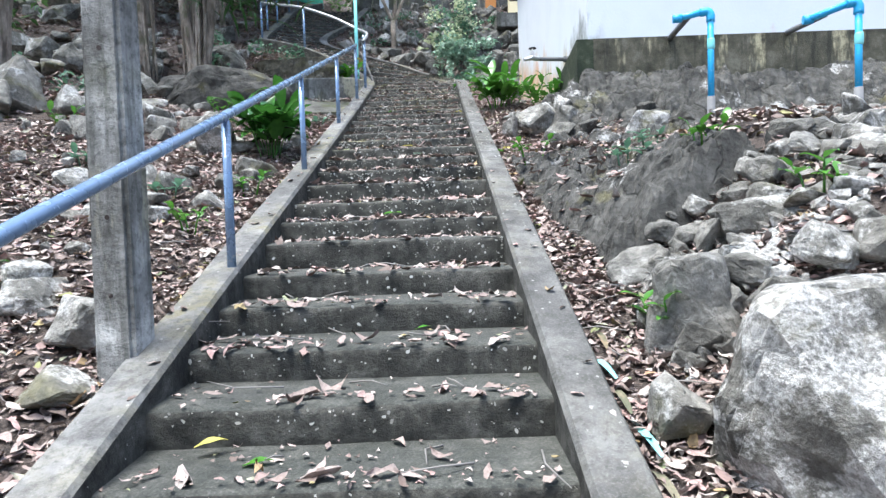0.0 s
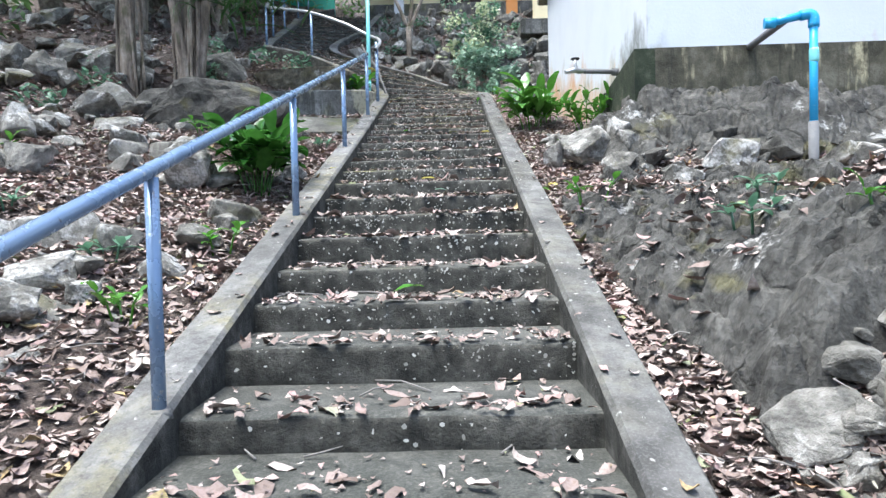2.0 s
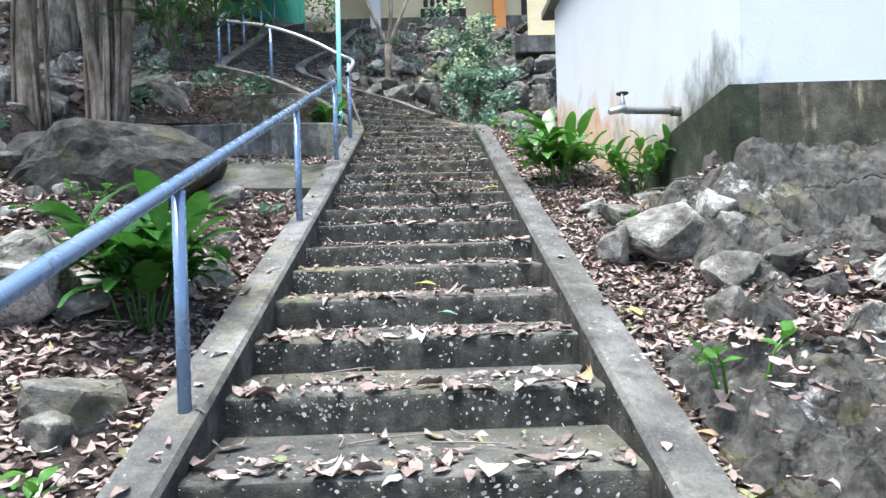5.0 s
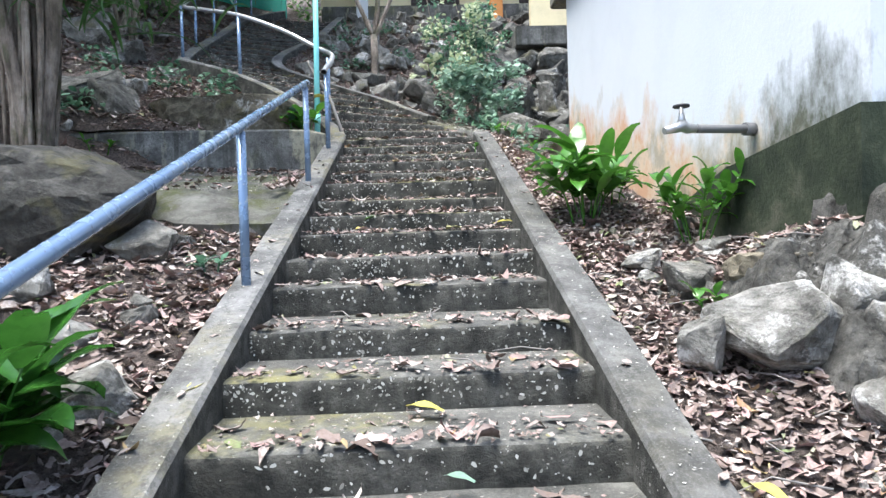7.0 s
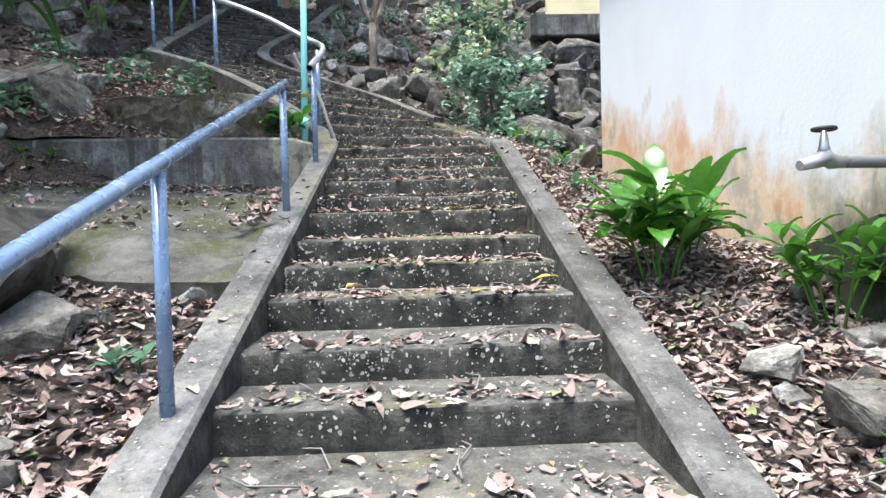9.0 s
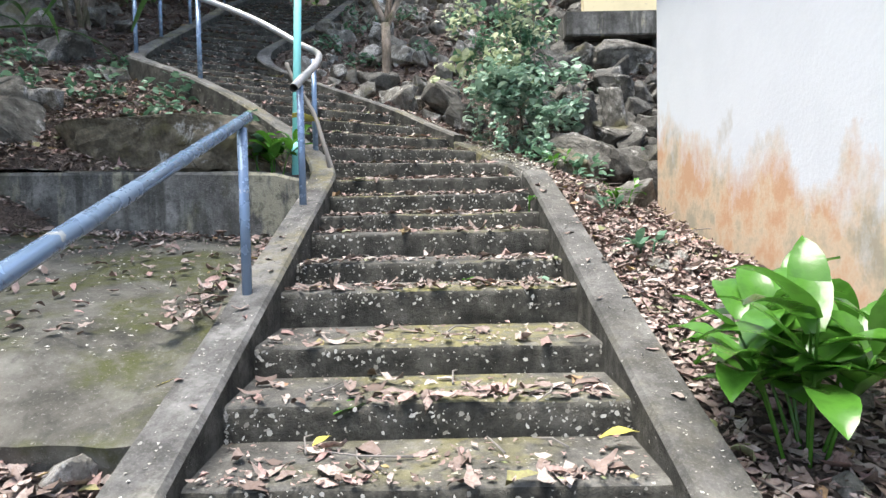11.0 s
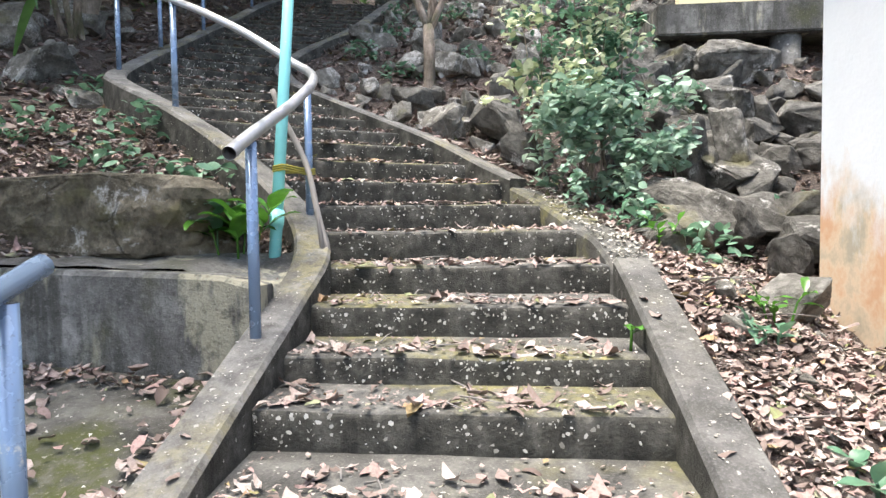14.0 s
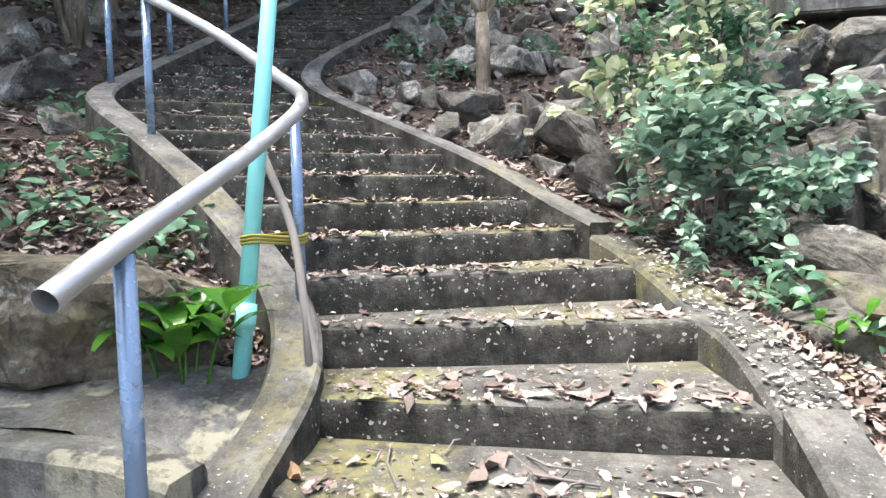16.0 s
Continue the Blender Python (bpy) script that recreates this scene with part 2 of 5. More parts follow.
def flake_material():
    n = Nodes("white_lichen_flake")
    rnd = n.add("ShaderNodeNewGeometry").outputs["Random Per Island"]
    base = n.ramp(rnd, (0.0, (0.2, 0.19, 0.165)), (0.45, (0.36, 0.35, 0.315)), (1.0, (0.62, 0.605, 0.56)))
    return n.done(base, 0.9, n.noise(120, 3), 0.2, 0.003)


def rail_material():
    """Blue-grey gloss paint, rubbed bright in places and dotted with rust and dirt."""
    n = Nodes("blue_grey_rail_paint")
    n.world_space()
    base = n.mix(n.ramp(n.noise(2.2, 4), (0.35, 0.0), (0.9, 0.5)), (0.16, 0.235, 0.36), (0.25, 0.325, 0.43))
    base = n.mix(n.ramp(n.noise(34, 5, 0.7), (0.72, 0.0), (0.86, 0.7)), base, (0.09, 0.085, 0.1))
    base = n.mix(n.ramp(n.noise(9, 6, 0.75), (0.74, 0.0), (0.84, 0.6)), base, (0.5, 0.49, 0.44))
    return n.done(base, n.ramp(n.noise(10, 4), (0.3, 0.14), (0.8, 0.36)), n.noise(60, 3), 0.08, 0.003, 0.35, 0.5)


def plaster_material():
    n = Nodes("stained_white_plaster")
    n.world_space()
    sep = n.add("ShaderNodeSeparateXYZ")
    n.link(n.coord, sep.inputs[0])
    damp = n.math("ADD", n.math("SUBTRACT", sep.outputs["Z"], n.math("MULTIPLY", sep.outputs["Y"], 0.26)), n.math("MULTIPLY", n.noise(2.2, 6, 0.7, (1, 1, 0.6)), -0.9))
    base = n.mix(n.ramp(n.noise(1.5, 4), (0.4, 0.0), (0.8, 0.3)), (0.62, 0.65, 0.69), (0.52, 0.55, 0.59))
    wet = n.ramp(n.math("SUBTRACT", damp, 0.66), (0.0, 0.95), (0.14, 0.65), (0.45, 0.0))
    stain = n.ramp(n.noise(1.7, 5, 0.7), (0.3, (0.5, 0.25, 0.09)), (0.5, (0.55, 0.4, 0.24)), (0.72, (0.3, 0.25, 0.15)))
    base = n.mix(n.math("MULTIPLY", wet, 0.85), base, stain)
    rise = n.math("SUBTRACT", n.math("ADD", sep.outputs["Z"], n.math("MULTIPLY", n.math("ABSOLUTE", n.math("SUBTRACT", sep.outputs["Y"], 8.5)), 0.35)), n.math("MULTIPLY", n.noise(2.6, 7, 0.72, (1, 1, 0.45)), 0.95))
    algae = n.ramp(n.math("SUBTRACT", rise, 3.0), (0.36, 0.95), (0.62, 0.5), (0.85, 0.0))
    base = n.mix(n.math("MULTIPLY", algae, n.math("MULTIPLY", n.ramp(n.noise(9, 5, 0.7), (0.2, 0.7), (0.6, 1.0)), n.ramp(n.math("SUBTRACT", sep.outputs["X"], 2.0), (0.0, 1.0), (0.22, 0.0)))), base, (0.075, 0.08, 0.05))
    return n.done(base, 0.85, n.noise(30, 5), 0.12, 0.01)


def mossy_material():
    n = Nodes("algae_green_concrete")
    n.world_space()
    mid, fine = n.noise(3, 6, 0.7), n.noise(40, 4, 0.7)
    base = n.ramp(mid, (0.2, (0.014, 0.02, 0.012)), (0.55, (0.032, 0.042, 0.024)), (0.9, (0.09, 0.092, 0.065)))
    return n.done(base, 0.85, n.mix(0.5, mid, fine), 0.4, 0.02)


def footing_material():
    """Brown-green algae over concrete, with cream patches where water has washed it."""
    n = Nodes("water_stained_footing")
    n.world_space()
    mid, fine = n.noise(3, 7, 0.7), n.noise(45, 4, 0.7)
    base = n.ramp(mid, (0.2, (0.03, 0.029, 0.02)), (0.55, (0.085, 0.08, 0.058)), (0.9, (0.17, 0.16, 0.125)))
    wash = n.math("MULTIPLY", n.ramp(n.noise(3.4, 4, 0.65, (1.3, 1.3, 0.3)), (0.58, 0.0), (0.78, 1.0)), n.ramp(n.noise(12, 5), (0.3, 0.3), (0.6, 0.9)))
    base = n.mix(wash, base, (0.42, 0.38, 0.25))
    base = n.mix(n.ramp(n.noise(6, 4, 0.6, (1.6, 1.6, 0.15)), (0.55, 0.0), (0.8, 0.75)), base, (0.03, 0.031, 0.024))
    return n.done(base, 0.9, n.mix(0.5, mid, fine), 0.5, 0.02)


MOSSY, FOOTING = mossy_material(), footing_material()


def terrace_material():
    """Damp grey concrete with green moss patches, dark blotches and pale flecks."""
    n = Nodes("damp_mossy_terrace")
    n.world_space()
    mid, fine = n.noise(2.6, 7, 0.7), n.noise(60, 4, 0.75)
    base = n.ramp(mid, (0.2, (0.036, 0.035, 0.03)), (0.5, (0.088, 0.085, 0.074)), (0.85, (0.17, 0.165, 0.147)))
    moss = n.math("MULTIPLY", n.ramp(n.noise(1.1, 5), (0.46, 0.0), (0.64, 1.0)), n.ramp(n.noise(14, 5), (0.25, 0.35), (0.6, 0.95)))
    base = n.mix(moss, base, (0.06, 0.066, 0.022))
    base = n.mix(n.ramp(n.noise(7, 4, 0.6, (1.6, 1.6, 0.3)), (0.6, 0.0), (0.85, 0.6)), base, (0.05, 0.05, 0.045))
    base = n.mix(n.ramp(fine, (0.66, 0.0), (0.9, 0.4)), base, (0.36, 0.35, 0.33))
    return n.done(base, 0.9, n.mix(0.5, mid, fine), 0.5, 0.02)


TERRACE, WALLSTAIN = terrace_material(), stained_concrete_material("washed_retaining_wall", 1.15)
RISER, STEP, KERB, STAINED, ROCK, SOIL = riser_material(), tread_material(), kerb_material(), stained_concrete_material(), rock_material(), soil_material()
KERBDARK = kerb_material("dark_weathered_kerb", 0.68, 0.25)
DARKROCK = rock_material("dark_rock", 0.32, 0.85)
HEAPROCK = rock_material("grey_brown_heap_rock", 0.75, 0.68)
BROWNROCK = rock_material("brown_lichened_rock", 0.95, 0.66, True, (1.1, 1.0, 0.82))
OUTCROP = rock_material("grey_outcrop_rock", 0.56, 0.72, True)
PALEROCK = rock_material("lichen_white_limestone", 0.85, 0.42)
LITTER, BARK, PLASTER = litter_material(), bark_material(), plaster_material()
BROAD = leaf_material("broad_green_leaf", (0.03, 0.125, 0.015), (0.15, 0.34, 0.05), 0.2)
STRAP = leaf_material("dark_strap_leaf", (0.03, 0.1, 0.025), (0.11, 0.23, 0.06), 0.3)
SHRUB = leaf_material("shrub_leaf", (0.05, 0.14, 0.08), (0.2, 0.35, 0.23), 0.35)
BROADDARK = leaf_material("deep_green_broad_leaf", (0.018, 0.08, 0.011), (0.085, 0.23, 0.04), 0.22)
IVY = leaf_material("grey_green_ivy_leaf", (0.13, 0.25, 0.17), (0.42, 0.55, 0.44), 0.32)
PALE = leaf_material("pale_variegated_leaf", (0.4, 0.47, 0.26), (0.78, 0.8, 0.6), 0.45)
CANOPY = leaf_material("canopy_leaf", (0.045, 0.11, 0.03), (0.14, 0.26, 0.08), 0.4)
RAIL = rail_material()
BARE = paint_material("worn_galvanised_steel", (0.45, 0.45, 0.46), 0.3, 0.75, (0.3, 0.2, 0.17))
POLE = stained_concrete_material("pole_concrete", 2.5)
BLUE = paint_material("blue_plastic_pipe", (0.03, 0.33, 0.62), 0.35, 0.0, (0.3, 0.5, 0.6))
AQUA = paint_material("aqua_plastic_pipe", (0.22, 0.62, 0.62), 0.4, 0.0, (0.45, 0.7, 0.68))
GREYPIPE = paint_material("grey_plastic_pipe", (0.15, 0.15, 0.155), 0.7, 0.0, (0.07, 0.065, 0.055))
IRON = paint_material("dark_iron", (0.05, 0.05, 0.055), 0.5, 0.6)
CREAM = paint_material("cream_wall_paint", (0.72, 0.62, 0.4), 0.8)
ORANGE = paint_material("orange_column_paint", (0.6, 0.25, 0.07), 0.6)
TEAL = paint_material("teal_wall_paint", (0.05, 0.36, 0.3), 0.6)
PINK = paint_material("pink_wall_paint", (0.62, 0.42, 0.42), 0.8)
# near-black colour standing in for the shade inside holes and openings
SHADOWED = paint_material("recess_shade", (0.035, 0.025, 0.022), 0.7)
FLAKE = flake_material()
PAPER = paint_material("weathered_paper", (0.55, 0.52, 0.6), 0.8, 0.0, (0.35, 0.25, 0.2))
YELLOWLEAF = leaf_material("yellow_leaf", (0.55, 0.48, 0.08), (0.65, 0.6, 0.2), 0.5)
DEADWOOD = paint_material("dead_wood", (0.2, 0.185, 0.172), 0.9, 0.0, (0.1, 0.08, 0.07))
TWINE = paint_material("yellow_twine", (0.3, 0.26, 0.05), 0.8)


# ---- building helpers ----
def link_mesh(name, bm, material, smooth=False):
    me = bpy.data.meshes.new(name)
    bm.normal_update()
    if smooth:
        for f in bm.faces:
            f.smooth = True
    bm.to_mesh(me)
    bm.free()
    me.materials.append(material)
    return new(name, me)


def part(name, bm, material, parent, label="", smooth=False):
    ob = link_mesh(name, bm, material, smooth)
    ob.parent = parent
    ob.matrix_parent_inverse = parent.matrix_world.inverted()
    return tagged(ob, label=label)


def thing(name, label, category, at=(0, 0, 0), group="", kind=""):
    ob = new(name)
    ob.location = at
    ob.matrix_world = Matrix.Translation(at)
    return tagged(ob, label, category, group, kind)


def box(bm, lo, hi, bevel=0.0):
    made = bmesh.ops.create_cube(bm, size=1.0)["verts"]
    for v in made:
        v.co = Vector([(l + h) / 2 + c * (h - l) for l, h, c in zip(lo, hi, v.co)])
    if bevel:
        edges = list({e for v in made for e in v.link_edges})
        bmesh.ops.bevel(bm, geom=edges, offset=bevel, segments=2, affect="EDGES")
    return bm


def tube(bm, path, radii, sides=10, cap=True):
    """A round bar along a path of points; radii: one for all or one a point."""
    path = [Vector(p) for p in path]
    radii = [radii] * len(path) if isinstance(radii, (int, float)) else radii
    rings, side = [], None
    for i, p in enumerate(path):
        d = (path[min(i + 1, len(path) - 1)] - path[max(i - 1, 0)]).normalized()
        side = d.orthogonal().normalized() if side is None else (side - d * side.dot(d)).normalized()
        up = d.cross(side)
        rings.append([bm.verts.new(p + (side * math.cos(a) + up * math.sin(a)) * radii[i]) for a in [math.tau * k / sides for k in range(sides)]])
    for a, b in zip(rings, rings[1:]):
        for k in range(sides):
            f = bm.faces.new((a[k], a[(k + 1) % sides], b[(k + 1) % sides], b[k]))
            f.smooth = True
    if cap:
        bm.faces.new(list(reversed(rings[0])))
        bm.faces.new(rings[-1])
    return bm


def curve_points(points, step=0.12):
    """Smooth points through a few given ones (Catmull-Rom)."""
    pts = [Vector(p) for p in points]
    pts = [pts[0] * 2 - pts[1], *pts, pts[-1] * 2 - pts[-2]]
    out = []
    for a, b, c, d in zip(pts, pts[1:], pts[2:], pts[3:]):
        n = max(1, int((c - b).length / step))
        for k in range(n):
            t = k / n
            out.append(0.5 * ((2 * b) + (c - a) * t + (2 * a - 5 * b + 4 * c - d) * t * t + (3 * b - a - 3 * c + d) * t ** 3))
    return out + [pts[-2]]


def bumps(x, y, scale, seed=0.0):
    """A cheap smooth unevenness, for arrays as well as numbers; about -1 to 1."""
    x, y = np.asarray(x) * scale + seed * 7.3, np.asarray(y) * scale + seed * 3.1
    return (np.sin(x * 1.3 + 1.7 * np.sin(y * 0.9 + seed)) + np.sin(y * 1.7 + 1.3 * np.sin(x * 1.1)) + 0.6 * np.sin((x + y) * 2.3 + np.sin(x * 2.9)) + 0.5 * np.sin((x - y) * 3.7 + 2.0 * np.sin(y * 2.1))) / 3.1


# ---- the lie of the land ----
def stair_line(y):
    """Height of the flight's nosings, all along the walk."""
    y = np.asarray(y, dtype=float)
    return np.where(y < 13.6, -0.086 + 0.344 * y, np.where(y < 24, 4.592 + 0.45 * (y - 13.6), 9.27 + 0.3 * (np.minimum(y, 60) - 24)))


LEFT_KERB = curve_points([(-1.2, -1.5, -0.54), (-1.22, 2.0, 0.66), (-1.23, 6.0, 2.03), (-1.24, 10.0, 3.41), (-1.26, 12.0, 4.1), (-1.27, 12.9, 4.41), (-1.31, 13.6, 4.66),
                         (-1.6, 14.12, 4.95), (-2.25, 14.6, 5.42), (-3.0, 15.1, 5.84), (-3.7, 15.62, 6.16), (-4.2, 16.2, 6.42), (-4.38, 16.9, 6.74), (-4.45, 18.0, 7.26), (-4.55, 20.0, 8.2), (-4.75, 22.5, 9.35), (-4.4, 25.5, 10.6)])
RIGHT_KERB = curve_points([(0.45, -1.5, -0.54), (0.44, 2.0, 0.66), (0.43, 6.0, 2.03), (0.41, 10.0, 3.41), (0.4, 13.45, 4.6), (0.25, 14.4, 4.86), (-0.02, 15.1, 5.1), (-0.42, 15.56, 5.33),
                          (-0.9, 16.0, 5.62), (-1.5, 16.5, 5.92), (-2.35, 17.1, 6.32), (-3.0, 17.65, 6.66), (-3.28, 18.2, 6.98), (-3.1, 19.0, 7.42), (-2.75, 20.0, 7.95), (-2.7, 22.5, 9.1), (-2.6, 25.5, 10.5)])
LK = np.array([tuple(p) for p in LEFT_KERB])
RK = np.array([tuple(p) for p in RIGHT_KERB])


def kerb_x(kerb, y):
    return np.interp(y, kerb[:, 1], kerb[:, 0])


def ground(x, y):
    """Height of the soil under the litter."""
    x, y = np.asarray(x, dtype=float), np.asarray(y, dtype=float)
    ky = np.clip(y, -1.5, 25.5)
    beyond = 0.42 * np.clip(y - 25.5, 0, 40) + 0.344 * np.clip(y + 1.5, -6, 0)
    lx, rx = kerb_x(LK, y) - 0.22, kerb_x(RK, y) + 0.22
    left, right = np.clip(lx - x, 0, None), np.clip(x - rx, 0, None)
    bend = np.clip((y - 13.9) / 0.7, 0, 1) * np.clip((17.6 - y) / 1.2, 0, 1)
    terrace = np.clip((y - 9.8) / 0.5, 0, 1) * np.clip((13.2 - y) / 0.5, 0, 1)
    lz = np.interp(ky, LK[:, 1], LK[:, 2]) - 0.1 + beyond + 0.2 * np.clip(left - 0.2, 0, 2.2) + 0.13 * np.clip(left - 2.4, 0, 40)
    lz = lz - bend * (0.18 * np.exp(-left / 2.5) + 0.02) - terrace * 0.2 * np.clip(2.8 - left, 0, 1)
    slab = 3.5 + 0.17 * (y - 10.4) + 0.05 * (-2 - x)
    lz = lz - terrace * np.clip((4.1 - left) / 0.4, 0, 1) * np.clip(lz - slab, 0, 2)
    back = np.clip((y - 9.0) / 5.0, 0, 1)
    fall = (0.1 - 0.5 * back) * np.clip((20 - y) / 4, 0, 1) * np.clip((y - 8.0) / 1.0, 0, 1)
    rz = np.interp(ky, RK[:, 1], RK[:, 2]) - 0.1 + beyond + fall * np.clip(right - 0.1, 0, 1.25)
    bank = np.clip((y - 7.0) / 0.8, 0, 1) * np.clip((9.6 - y) / 1.4, 0, 1) * np.clip((right - 0.5) / 0.6, 0, 1)
    front = np.clip((8.0 - y) / 1.0, 0, 1)
    heap = np.clip((y - 2.1) / 0.9, 0, 1) * np.clip((6.2 - y) / 1.4, 0, 1)
    rz = rz + front * np.maximum(0.1 * np.clip(right - 0.2, 0, 2), heap * 0.7 * np.clip(right - 0.42, 0, 1.05)) + bank * np.clip(3.3 - rz, 0, 1) * np.where(y < 8.0, 0.45, 0.9)
    rz = rz + 0.1 * np.clip(right - 8, 0, 40) * np.clip((y - 12) / 6, 0, 1)
    near = LK[(LK[:, 1] > 13.9) & (LK[:, 1] < 18.5)]
    dx, dy = x[..., None] - near[:, 0], y[..., None] - near[:, 1]
    d2 = dx * dx + dy * dy
    k = np.argmin(d2, axis=-1)
    dist = np.sqrt(np.min(d2, axis=-1))
    lift = near[k, 2] - 0.26 - 0.3 * np.clip(dist - 0.25, 0, 3)
    lz = np.where((left > 0.05) & (dist < 2.2) & (y > 13.75), np.maximum(lz, lift), lz)
    z = np.where(x < (lx + rx) / 2, lz, rz)
    off = np.clip(np.maximum(left, right), 0, 1.0)
    z = z + off * (0.08 * bumps(x, y, 1.9) + 0.045 * bumps(x, y, 4.7, 2.0))
    inside = np.clip(np.minimum(x - lx, rx - x) / 0.1, 0, 1)
    z = z - 0.5 * np.clip(inside, 0, 1)
    far = np.clip((np.hypot(x, y - 10) - 60) / 90, 0, 1)
    return z * (1 - far) + far * (14 + 1.5 * bumps(x, y, 0.05))


def axis(lo, hi, fine_lo, fine_hi, fine):
    out = list(np.arange(fine_lo, fine_hi, fine))
    d, v = fine, fine_hi
    while v < hi:
        out.append(v)
        d *= 1.25
        v += d
    out.append(hi)
    d, v = fine, fine_lo - fine
    while v > lo:
        out.insert(0, v)
        d *= 1.25
        v -= d
    out.insert(0, lo)
    return np.array(out)


def make_ground():
    xs, ys = axis(-400, 400, -7.0, 5.0, 0.08), axis(-400, 400, -1.5, 22.0, 0.1)
    gx, gy = np.meshgrid(xs, ys)
    gz = ground(gx, gy)
    me = bpy.data.meshes.new("ground")
    co = np.stack([gx, gy, gz], -1).reshape(-1, 3)
    nx, ny = len(xs), len(ys)
    i = (np.arange(ny - 1)[:, None] * nx + np.arange(nx - 1)[None]).reshape(-1)
    faces = np.stack([i, i + 1, i + nx + 1, i + nx], -1)
    mesh_from_arrays(me, co, faces)
    me.materials.append(SOIL)
    tagged(new("ground", me), "brown forest soil slope under leaf litter and rocks", "ground", kind="structure")


def mesh_from_arrays(me, co, faces, smooth=True):
    me.vertices.add(len(co))
    me.vertices.foreach_set("co", np.asarray(co, dtype=np.float32).reshape(-1))
    k = faces.shape[1]
    me.loops.add(faces.size)
    me.loops.foreach_set("vertex_index", faces.astype(np.int32).reshape(-1))
    me.polygons.add(len(faces))
    me.polygons.foreach_set("loop_start", np.arange(0, faces.size, k, dtype=np.int32))
    me.polygons.foreach_set("use_smooth", np.full(len(faces), smooth))
    me.update(calc_edges=True)
    me.validate()


make_ground()

# ---- the stairs ----
NOSE_Y = [-0.78, -0.3, 0.18, 0.66, 1.14, 1.62, 2.1, 2.56, 2.98, 3.43, 3.88, 4.4, 4.86, 5.34, 5.88, 6.41, 6.9, 7.39, 7.86, 8.3, 8.86, 9.27, 9.79, 10.25, 10.68, 11.25, 11.67, 12.165, 12.57, 13.04, 13.54]
RISE_UP, STEPS_UP = 0.2, 27
stairs = thing("stairs", "long outdoor flight of worn mossy concrete steps strewn with leaves", "stairs", kind="structure")


def kerb_at(kerb, z):
    i = int(np.clip(np.searchsorted(kerb[:, 2], z), 1, len(kerb) - 1))
    a, b = kerb[i - 1], kerb[i]
    return Vector(a + (b - a) * ((z - a[2]) / (b[2] - a[2])))


def nosings():
    """Left and right end of each step's front edge, from the bottom up."""
    rows = []
    for y in NOSE_Y:
        z = float(stair_line(y)) + random.uniform(-0.008, 0.008)
        rows.append((Vector((float(kerb_x(LK, y)), y + random.uniform(-0.015, 0.015), z)), Vector((float(kerb_x(RK, y)), y, z))))
    z = rows[-1][0].z
    for k in range(1, STEPS_UP):
        z += RISE_UP
        a, b = kerb_at(LK, z + 0.06), kerb_at(RK, z + 0.05)
        rows.append((Vector((a.x, a.y, z)), Vector((b.x, b.y, z))))
    return rows


NOSES = nosings()


def step_mesh(a, b, a2, b2, seed):
    """One concrete step: worn rounded nosing, tread with a slight dip, riser."""
    rnd = random.Random(seed)
    bm = bmesh.new()
    n = 30
    depth = ((a2 + b2) / 2 - (a + b) / 2).length
    out = ((a + b) / 2 - (a2 + b2) / 2)
    out.z = 0
    out.normalize()
    rows = []
    for i in range(n + 1):
        t = i / n
        p, q = a.lerp(b, t), a2.lerp(b2, t)
        q.z = p.z
        wear = 0.012 * noise.noise((p.x * 3, p.y * 2, seed)) + 0.006 * noise.noise((p.x * 13, p.y * 9, seed))
        dip = 0.01 * noise.noise((p.x * 2, seed, 1.0))
        back = q + (q - p).normalized() * 0.06
        prof = [p + out * (wear - 0.004) + Vector((0, 0, -0.34)), p + out * (wear + 0.004) + Vector((0, 0, -0.16)), p + out * (wear * 1.2) + Vector((0, 0, -0.035)),
                p - out * (0.008 - wear) + Vector((0, 0, -0.01 + dip)), p - out * 0.035 + Vector((0, 0, dip)), p.lerp(q, 0.5) + Vector((0, 0, dip * 0.5 + 0.004)), back + Vector((0, 0, 0.008))]
        rows.append([bm.verts.new(v) for v in prof])
    for r, s in zip(rows, rows[1:]):
        for k in range(len(r) - 1):
            f = bm.faces.new((r[k], s[k], s[k + 1], r[k + 1]))
            f.smooth = True
    return bm


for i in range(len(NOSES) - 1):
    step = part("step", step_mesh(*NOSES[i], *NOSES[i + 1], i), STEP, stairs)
    # upright faces take the shade-darkened colour, flat ones the lighter tread
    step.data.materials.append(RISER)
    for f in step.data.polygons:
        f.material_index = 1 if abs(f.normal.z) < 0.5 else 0


